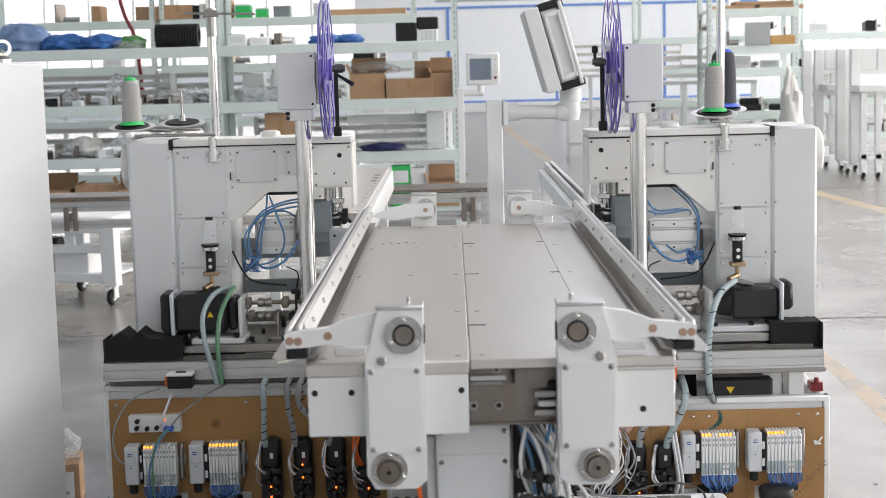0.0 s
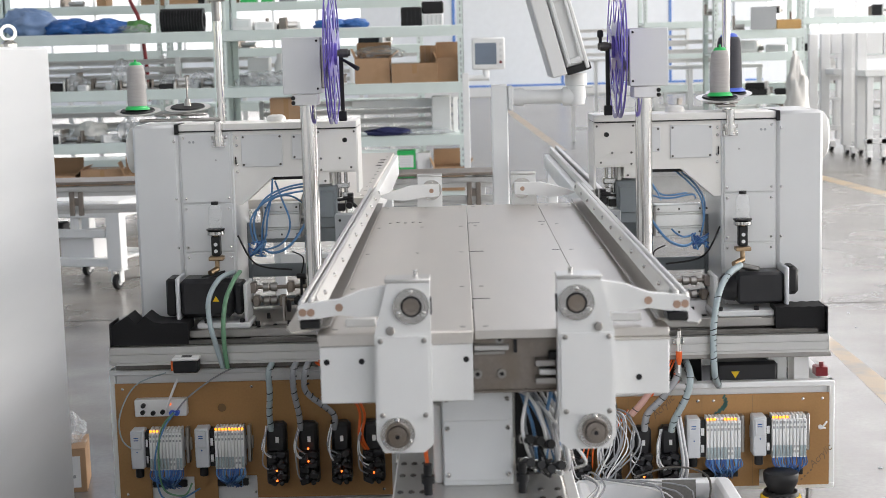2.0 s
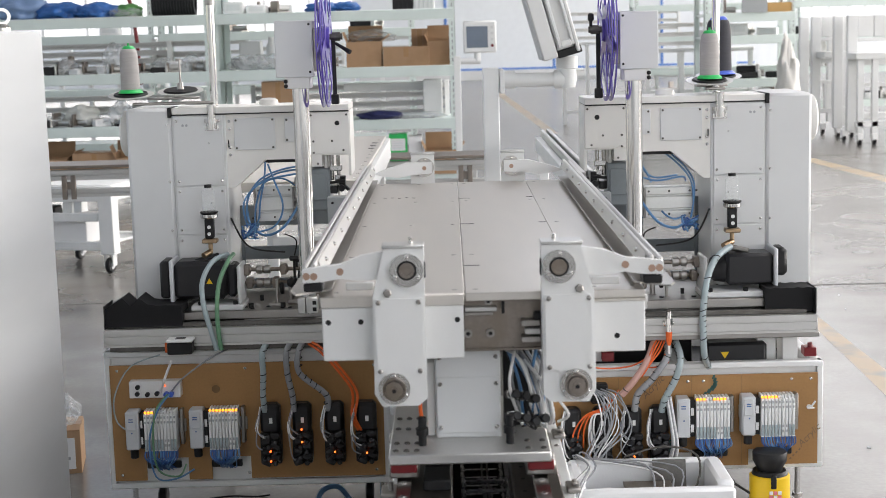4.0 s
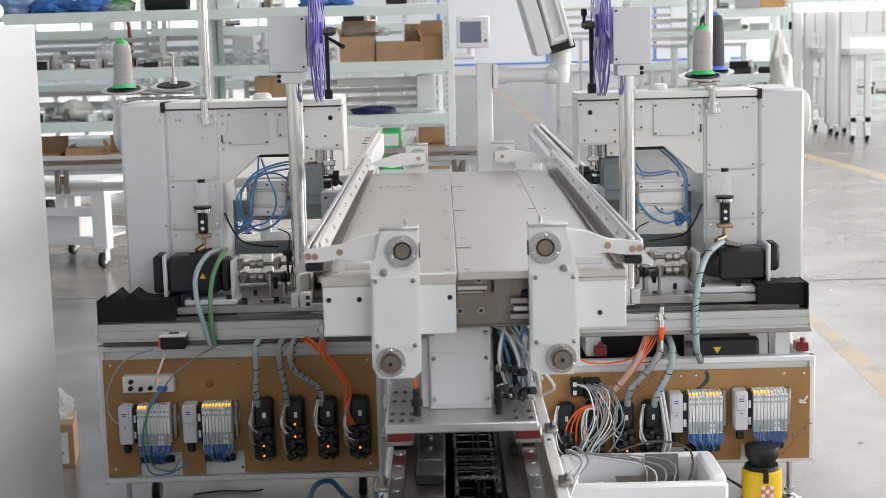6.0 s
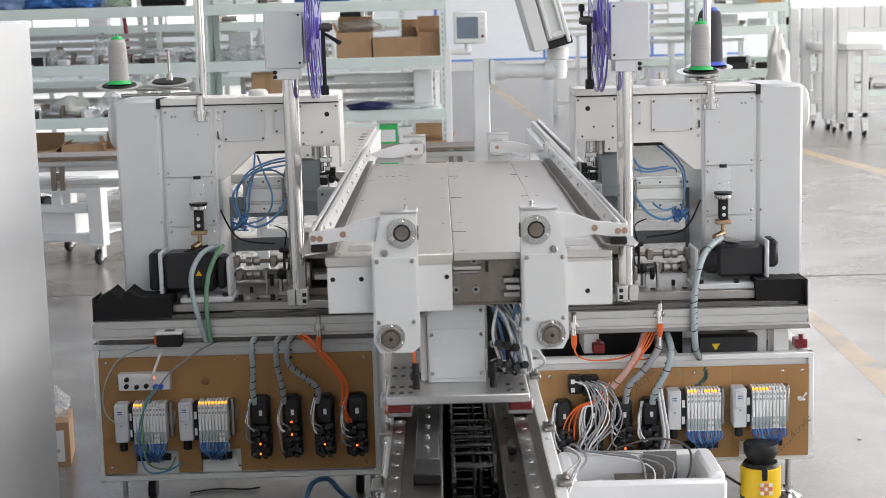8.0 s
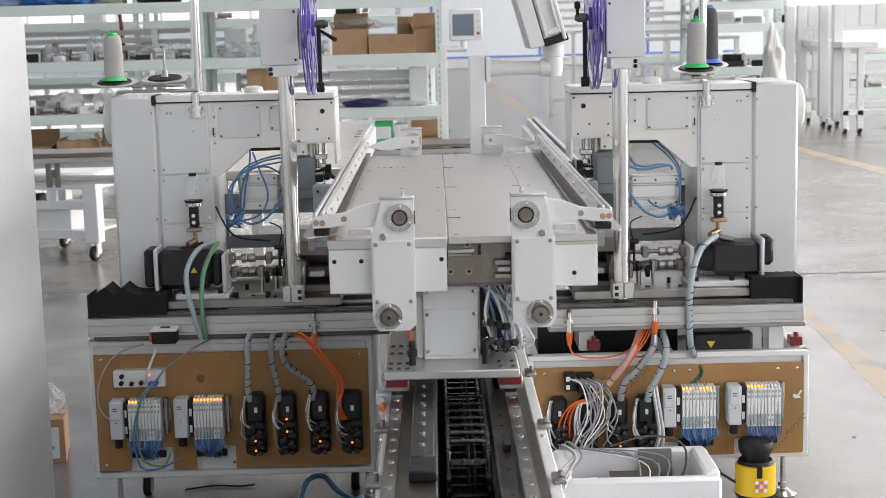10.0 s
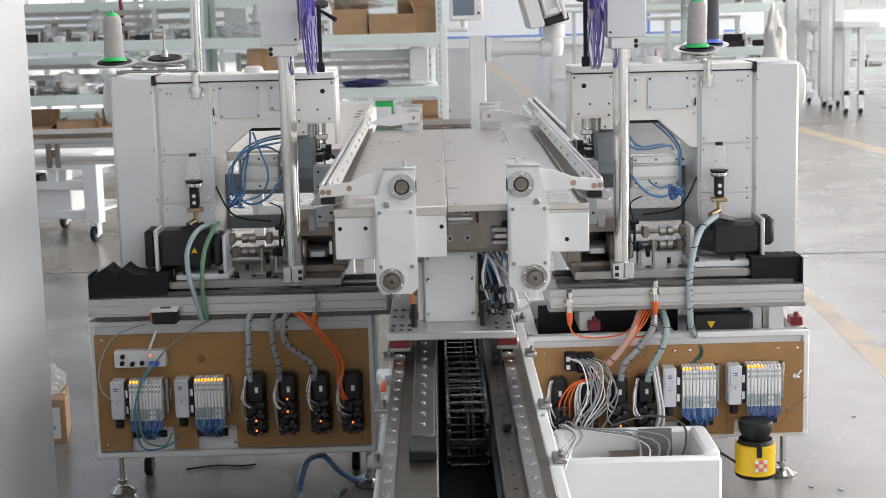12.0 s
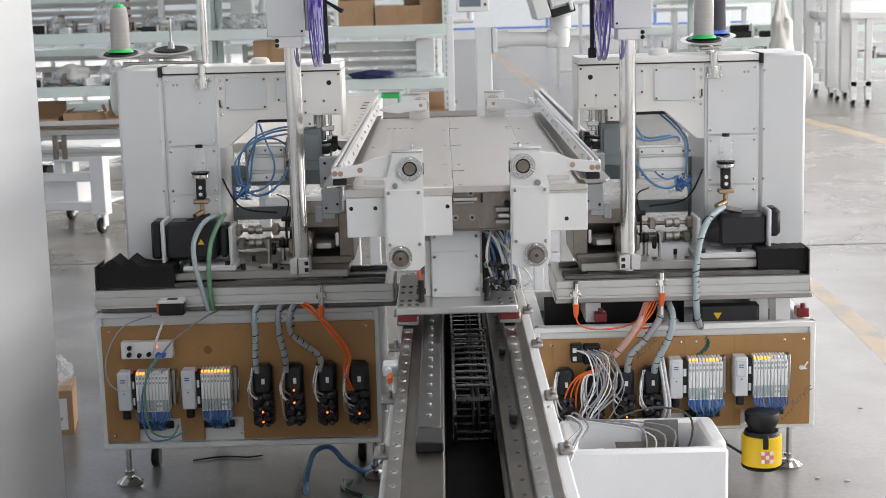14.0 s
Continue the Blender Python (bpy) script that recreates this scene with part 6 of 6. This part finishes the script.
for a, b in ((-5.9, -3.93), (-3.92, -1.96), (-1.95, .06)):
    shelf_unit(a, b, 12.5, .7, (.17, .635, 1.07, 1.535), 2.25, MINT, "mint green slotted steel shelf rack full of parts")
# tall side frame of slotted angle
SHELF_Y = 12.75


def profile_frame(at, w, h, label, bars=4, rz=0):
    p = thing("profile_frame", (*at, 0, 0, rz), label, "profile frame", "profile frames")
    for k in range(bars):
        z = h * (k + .5) / bars
        part("bar", [box(-w / 2, w / 2, -.02, .02, z - .022, z - .004, .002), box(-w / 2, w / 2, -.014, .02, z - .004, z + .004, .001), box(-w / 2, w / 2, -.02, .02, z + .004, z + .022, .002)], ALU, p)
    for x in (-w / 2, w / 2 - .04):
        part("end_plate", box(x, x + .04, -.04, .04, 0, h, .003), WHITE, p)
    return p


def small_part(at, kind, seed, s=1.0):
    rnd = random.Random(seed)
    names = (("motor_unit", "small dark motor unit on the shelf", "motor"), ("bracket_part", "steel bracket part on the shelf", "bracket"), ("white_case", "small white plastic case", "case"), ("coil_part", "coil of pale cable on the shelf", "cable coil"))
    n, l, c = names[kind]
    t = thing(n, (*at, 0, 0, rnd.uniform(-30, 30)), l, c, n + " pieces")
    w, d, h = s * rnd.uniform(.06, .12), s * rnd.uniform(.06, .1), s * rnd.uniform(.06, .13)
    if kind == 0:
        part("body", [box(-w, w, -d, d, 0, h, .008)], BLACK, t)
        part("shaft", rod((w, 0, h / 2), (w + .05, 0, h / 2), .02, 14), STEEL, t)
        part("flange", box(w * .7, w, -d - .01, d + .01, 0, h + .015, .004), ALU, t)
    elif kind == 1:
        part("plate", [box(-w, w, -d, d, 0, .015, .002)], STEEL, t)
        part("upright_plate", box(-w, -w + .02, -d, d, .015, h * 1.5, .002), BROWNSTEEL, t)
        part("cylinder", rod((-w * .5, 0, .04), (w, 0, .04), .025, 16), ALU, t)
    elif kind == 2:
        part("body", box(-w, w, -d, d, 0, h, .008), PAPER, t)
        part("front", box(-w * .7, w * .7, -d - .003, -d, h * .3, h * .8, .002), PANEL, t)
    else:
        for k in range(4):
            part("turn", ring((0, 0, .012 * k), (0, 0, .012 * k + .011), w * .7, w + .004 * (k % 2), 24), GREYCABLE, t)
    return t


def shelf_goods():
    y = SHELF_Y
    # top level, first bay
    for k, (x, sx, sz) in enumerate(((-3.6, .24, .14), (-3.25, .22, .085), (-2.95, .2, .075))):
        bag((x, y, 1.537), (sx, .2, sz), 30 + k, CLOTHBLUE if k else material("pale_blue_wrap", (.2, .3, .5), .35, bump=.5, bump_scale=40), "blue plastic wrapped bundle on the shelf", "wrapped_parcel", "bundle")
    bag((-2.72, y, 1.537), (.17, .15, .05), 36, BAG, "clear plastic bag on the shelf")
    bag((-2.68, y, 1.545), (.12, .1, .06), 37, material("green_wrap", (.08, .25, .06), .5), "green wrapped bundle on the shelf", "wrapped_parcel", "bundle")
    for x, n in ((-2.38, 7), (-2.2, 8)):
        c = thing("hose_coil", (x, y, 1.537), "black corrugated hose coil wrapped in film", "hose coil", "hose coils")
        for k in range(n):
            q = (k - n / 2) * .024
            part("turn", moved(ring((-.011, 0, 0), (.011, 0, 0), .06, .1, 22), Matrix.Translation((q, 0, .1))), BLACK, c)
    # top level, second bay
    for k, x in enumerate((-1.78, -1.6, -1.4)):
        small_part((x, y, 1.536), (2, 2, 1)[k], 60 + k, .9)
    bag((-1.05, y - .05, 1.537), (.14, .12, .05), 44, CLOTHBLUE, "blue plastic wrapped bundle on the shelf", "wrapped_parcel", "bundle")
    bag((-.85, y, 1.537), (.12, .12, .05), 45, CLOTHBLUE, "blue plastic wrapped bundle on the shelf", "wrapped_parcel", "bundle")
    for x, h in ((-.37, .16), (-.19, .1)):
        c = thing("part_crate", (x, y, 1.537), "black ribbed plastic part crate", "crate", "part crates")
        part("body", box(-.085, .085, -.12, .12, 0, h, .006), BLACK if h > .12 else PAPER, c)
        for k in range(5):
            part("rib", box(-.085 + .036 * k, -.07 + .036 * k, -.126, -.12, .01, h - .01, .002), BLACK if h > .12 else PANEL, c)
    solid("dark_tray", box(-.28, -.1, y - .1, y + .1, 1.64, 1.74, .01), BLACK, "black tray stacked on a crate", "tray")
    # second level
    profile_frame((-2.95, y + .1, 1.072), 1.2, .26, "aluminium profile frame lying on the shelf", 4)
    profile_frame((-2.3, y + .25, 1.072), .5, .28, "aluminium profile frame lying on the shelf", 3)
    for k in range(7):
        small_part((-3.3 + .2 * k, y - .12, 1.072), k % 3, 70 + k, .8)
    for k, (x, s) in enumerate(((-2.78, .11), (-3.2, .1), (-2.4, .09), (-2.15, .1))):
        bag((x, y - .12, 1.072), (s, .1, s * (1.3 if k == 0 else .8)), 80 + k, BAG, "clear crumpled plastic bag on the shelf")
    for k, x in enumerate((-1.72, -1.55, -1.44)):
        bag((x, y - .1, 1.072), (.13, .12, .075), 90 + k, BAG, "clear crumpled plastic bag on the shelf")
    solid("grey_case", box(-1.78, -1.6, y + .1, y + .3, 1.072, 1.31, .006), PANEL, "grey equipment case on the shelf", "case")
    solid("white_bottle", lathe((-1.5, y + .1, 1.072), (-1.5, y + .1, 1.34), [(0, .05), (.7, .05), (.85, .03), (1, .03)], 20), PAPER, "white plastic bottle on the shelf", "bottle")
    carton((-.7, y - .1, 1.072), .29, .3, .21, 0, True, "open brown cardboard carton on the shelf")
    carton((-.35, y - .12, 1.072), .38, .3, .155, 0, False, "long brown cardboard carton on the shelf")
    carton((-.08, y - .05, 1.072), .19, .3, .2, 0, True, "open brown cardboard carton on the shelf")
    carton((-.24, y + .17, 1.072), .14, .2, .3, 0, False, "tall brown cardboard carton on the shelf")
    bag((-.66, y + .0, 1.28), (.2, .12, .06), 97, BAG, "clear plastic film over a carton")
    for k in range(13):
        small_part((-3.45 + .115 * k, y - .2 + .03 * (k % 3), 1.072), (1, 0, 1, 2)[k % 4], 500 + k, .62)
    for k in range(8):
        small_part((-3.4 + .16 * k, y - .2, .637), (0, 1, 1, 2)[k % 4], 520 + k, .7)
    for k in range(5):
        small_part((-1.75 + .09 * k, y + .25, 1.536), (0, 2, 1)[k % 3], 540 + k, .8)
    for k in range(4):
        small_part((-.62 + .12 * k, y + .3, 1.072), (1, 2)[k % 2], 550 + k, .9)
    solid("red_hose", sweep([(-3.1, y + 2.4, .9), (-3.12, y + 2.4, 1.3), (-3.16, y + 2.38, 1.7), (-3.3, y + 2.36, 2.2), (-3.4, y + 2.36, 4.0), (-3.4, y + 2.36, 7.0)], .02, 8), RED, "red hose hanging from the roof behind the racks", "hose")
    # third level
    for k, x in enumerate((-3.35, -3.1, -2.85, -2.6, -2.3)):
        bag((x, y - .1, .637), (.15, .14, .1 if k % 2 else .07), 100 + k, BAG if k != 1 else material("pale_film", (.7, .7, .66), .5), "clear crumpled plastic bag on the shelf")
    bag((-2.75, y - .2, .637), (.09, .09, .13), 107, BAG, "clear crumpled plastic bag on the shelf")
    profile_frame((-2.9, y + .2, .72), 1.6, .18, "aluminium profile frame lying on the shelf", 2)
    profile_frame((-.85, y + .15, .637), 1.7, .3, "aluminium profile frame lying on the shelf", 4)
    solid("white_console", [box(-.22, -.06, y - .1, y + .2, .637, .95, .006), box(-.9, -.2, y + .05, y + .2, .86, .93, .006)], WHITE, "white sheet metal console part", "console")
    carton((-1.43, y - .1, .637), .27, .25, .33, 0, False, "brown cardboard carton on the shelf")
    bag((-.58, y - .2, .637), (.2, .12, .04), 110, material("navy_cloth", (.02, .025, .1), .7), "navy cloth folded on the shelf", "folded_cloth", "cloth")
    bag((-.3, y - .2, .637), (.26, .12, .03), 111, BAG, "clear plastic film on the shelf")
    # bottom level
    g = thing("green_box", (-.44, y - .15, .172), "green and white product box on the shelf", "box")
    part("body", box(-.075, .075, -.1, .1, 0, .34, .003), GREEN, g)
    part("label", box(-.06, .06, -.102, -.1, .2, .3, .0005), PAPER, g)
    part("label_bar", [box(-.05, .04, -.1028, -.102, .22 + .02 * k, .226 + .02 * k, .0002) for k in range(4)], PANEL, g)
    solid("white_box", box(-.35, -.24, y - .25, y - .05, .172, .49, .004), PAPER, "white product box on the shelf", "box")
    carton((-.08, y - .15, .172), .27, .3, .2, 0, True, "open brown cardboard carton on the shelf")
    carton((-.55, y + .12, .172), .35, .25, .14, 0, True, "open brown cardboard carton on the shelf")
    for k, x in enumerate((-3.4, -3.0, -2.65, -2.3)):
        carton((x, y - .1, .172), .36, .3, .2 + .04 * (k % 2), 4 * k, k % 2 == 0, "brown cardboard carton on the bottom shelf")
    for k in range(3):
        small_part((-3.2 + .4 * k, y - .28, .172), k % 3, 120 + k, .9)


shelf_goods()


def pendant():
    p = thing("operator_screen", (.24, 11.4, 0), "white operator screen on a pendant arm", "screen")
    part("housing", box(-.125, .125, -.03, .03, 1.18, 1.42, .01), WHITE, p)
    part("display", box(-.1, .06, -.034, -.03, 1.22, 1.38, .002), material("grey_screen", (.16, .2, .26), .15), p)
    for k in range(4):
        part("button", rod((.092, -.036, 1.37 - .045 * k), (.092, -.03, 1.37 - .045 * k), .011, 14), RED if k == 3 else PANEL, p)
    part("arm", [rod((-.02, 0, 1.12), (-.02, 0, 1.18), .025, 16), rod((-.16, 0, 1.12), (0, 0, 1.12), .022, 16)], WHITE, p)
    part("post", box(-.2, -.15, -.025, .025, 0, 1.16, .003), WHITE, p)


pendant()


def trolley_castor(t, x, y):
    c = part("castor", [box(x - .035, x + .035, y - .04, y + .04, .1, .13, .003), box(x - .03, x - .02, y - .03, y + .03, .04, .1, .002), box(x + .02, x + .03, y - .03, y + .03, .04, .1, .002)], PAPER, t)
    part("wheel", rod((x - .018, y, .05), (x + .018, y, .05), .05, 22, .006), BLACK, c)
    part("hub", rod((x - .02, y, .05), (x + .02, y, .05), .02, 14), PAPER, c)
    part("cover", box(x - .03, x + .03, y - .056, y - .052, .06, .13, .002), PAPER, c)


def tall_trolley(x, y, flip, wide):
    """Tall back posts, a low step in front, rails and slabs between."""
    t = thing("tall_trolley", (x, y, 0), "tall pale grey steel frame trolley on black castors", "trolley", "tall trolleys")
    s = -1 if flip else 1
    for yy in (.35, .95):
        part("tall_post", box(-.055, .055, yy - .04, yy + .04, .13, 1.405, .006), PANEL, t)
        part("tall_post", box(s * wide - .055, s * wide + .055, yy - .04, yy + .04, .13, 1.405, .006), PANEL, t)
    for xx in (0, s * .16):
        part("low_post", box(xx - .035, xx + .035, -.03, .03, .13, .93, .005), PANEL, t)
        trolley_castor(t, xx, 0)
        trolley_castor(t, xx * 1.1, .65)
    part("step_rail", box(-.06, s * .34, -.045, .31, .931, 1.0, .006), PANEL, t)
    part("foot_rail", box(-.05, s * wide, -.03, .03, .2, .26, .005) if wide > 1 else box(-.05, s * .2, -.031, .029, .3, .36, .005), PANEL, t)
    for z0, z1 in ((.27, .33), (.62, .66), (.86, .92), (1.12, 1.16)):
        part("cross_rail", box(.056 if s > 0 else -.056, s * (wide - .056), .32, .38, z0, z1, .005), PANEL, t)
    n = max(1, int(wide / .18))
    for k in range(n):
        u0 = .06 + (wide - .12) * k / n
        u1 = .06 + (wide - .12) * (k + 1) / n - .008
        part("slab", box(s * u0, s * u1, .325, .375, 1.17, 1.4, .004), PANEL, t)
    for k in range(2):
        u = wide * (.35 + .3 * k)
        part("upright", box(s * (u - .025), s * (u + .025), .325, .375, .331, .619, .004), PANEL, t)
    part("gusset", box(s * .06, s * .14, .3, .318, .5, .6, .003), STONE, t)
    return t


tall_trolley(4.68, 17.5, True, .34)
tall_trolley(4.46, 16.35, False, 1.9)
shelf_unit(2.64, 3.58, 15.6, .6, (.35, .78, 1.225, 1.455, 1.83), 2.3, MINT, "pale mint slotted shelf rack holding white parts")
for a, b, yy in ((4.32, 7.0, 19.2), (2.5, 4.7, 20.2)):
    shelf_unit(a, b, yy, .6, (.35, .78, 1.2, 1.62), 2.3, MINT, "pale mint slotted shelf rack holding white parts")


def far_goods():
    solid("grey_board", box(3.02, 3.28, 15.53, 15.55, 1.46, 1.69, .003), STONE, "grey steel board standing on a rack", "board")
    for x0, x1, z in ((2.7, 3.15, 1.832), (2.95, 3.55, 1.872), (3.2, 3.66, 1.832)):
        solid("flat_carton", box(x0, x1, 15.6 + z * .05, 15.95, z, z + .037, .003), CARD, "flat brown cardboard sheets on a rack", "carton", "flat cartons")
    solid("amber_tray", box(3.29, 3.55, 15.57, 15.75, 1.458, 1.555, .006), material("amber_plastic", (.5, .3, .1), .4), "amber plastic tray on the rack", "tray")
    bag((3.42, 15.2, .0), (.14, .14, .68), 140, material("milky_film", (.66, .65, .62), .4), "tall part wrapped in milky film", "wrapped_part", "wrapped part")
    bag((4.72, 19.4, .782), (.15, .14, .26), 141, material("milky_bag", (.7, .7, .69), .4), "milky plastic sack on the rack", "plastic_sack", "sack")
    for k in range(9):
        small_part((2.75 + .1 * k, 15.85, (1.227, .782, 1.457)[k % 3]), (2, 0, 1)[k % 3], 420 + k, 1.0)
    for k in range(8):
        small_part((4.5 + .22 * k, 19.4, (1.202, 1.622, .782)[k % 3]), (0, 2, 1, 1)[k % 4], 440 + k, 1.2)
    rnd = random.Random(77)
    for k in range(26):
        x = rnd.uniform(2.6, 5.3)
        lev = rnd.choice((.35, .78, 1.2, 1.62))
        small_part((x if x < 3.3 else x * 1.3, 15.9 if x < 3.3 else 19.45, lev + .002), rnd.choice((0, 1, 2, 2)), 200 + k, 1.1)
    for k in range(10):
        small_part((rnd.uniform(2.7, 4.5), 20.5, rnd.choice((.35, .78, 1.2)) + .002), rnd.choice((1, 2, 2)), 240 + k, 1.4)


far_goods()


def long_bench(x0, x1, y, h, label):
    b = thing("assembly_bench", ((x0 + x1) / 2, y, 0), label, "bench", "assembly benches")
    w = (x1 - x0) / 2
    part("top", box(-w, w, -.3, .3, h - .04, h, .004), PANEL, b)
    n = max(2, int(w * 2 / .32))
    for k in range(n + 1):
        x = -w + .03 + (2 * w - .06) * k / n
        part("leg", box(x - .025, x + .025, -.28, -.23, 0, h - .04, .003), WHITE, b)
    for z in (.15, h * .55):
        part("rail", box(-w, w, -.225, -.19, z, z + .05, .003), WHITE, b)
    return b


long_bench(1.75, 3.3, 16.6, 1.1, "white steel assembly bench frame")
long_bench(1.6, 3.6, 21.5, 1.15, "white steel assembly bench frame")
long_bench(-4.5, -.4, 17.6, .9, "white steel assembly bench frame")
for k in range(4):
    profile_frame((-3.9 + 1.1 * k, 17.5, .902), 1.0, .35 + .1 * (k % 2), "white profile machine frame on a bench", 4)
for k in range(6):
    small_part((-4.2 + .6 * k, 17.35, .902), (0, 2, 1)[k % 3], 300 + k, 1.6)
profile_frame((2.4, 16.6, 1.102), 1.2, .3, "white profile machine frame on a bench", 3)
profile_frame((2.5, 21.5, 1.152), 1.6, .45, "white profile machine frame on a bench", 4)
# rack behind the front shelves
for a, b in ((-5.4, -3.0), (-2.95, -.35)):
    shelf_unit(a, b, 15.4, .6, (.3, .85, 1.4, 1.86), 2.3, MINT, "pale mint slotted shelf rack behind the first row")
for x, w, h in ((-3.62, .1, .16), (-3.08, .27, .14), (-2.78, .3, .15), (-2.53, .14, .13)):
    carton((x, 15.65, 1.862), w, .3, h, 0, False, "brown cardboard carton on a back rack")
for x, w, h, m, l in ((-2.12, .16, .13, GREEN, "green and white product box on a back rack"), (-1.93, .12, .09, GREEN, "small green product box on a back rack"), (-1.72, .17, .1, SLATE, "slate grey tool pouch on a back rack"), (-2.28, .1, .17, CARD, "small brown box on a back rack")):
    g = thing("product_box", (x, 15.62, 1.862), l, "box", "product boxes")
    part("body", box(-w / 2, w / 2, -.1, .1, 0, h, .006), m, g)
    part("lid", box(-w / 2 - .003, w / 2 + .003, -.103, .103, h, h + .02, .004), PAPER if m is GREEN else m, g)
for k in range(10):
    small_part((-4.8 + .44 * k, 15.6, (1.402, .852, 1.862)[k % 3]), (2, 0, 1, 2)[k % 4], 330 + k, 1.2)
solid("flat_carton", box(-1.25, -.45, 15.5, 15.8, 1.862, 1.93, .004), CARD, "flat brown cardboard sheets on a back rack", "carton")

def motions():
    walk(CARRIAGE, [(t, pose(0, y, 0)) for t, y in RUN])
    for k, link in enumerate(LINKS):
        walk(link, link_rows(k))


motions()
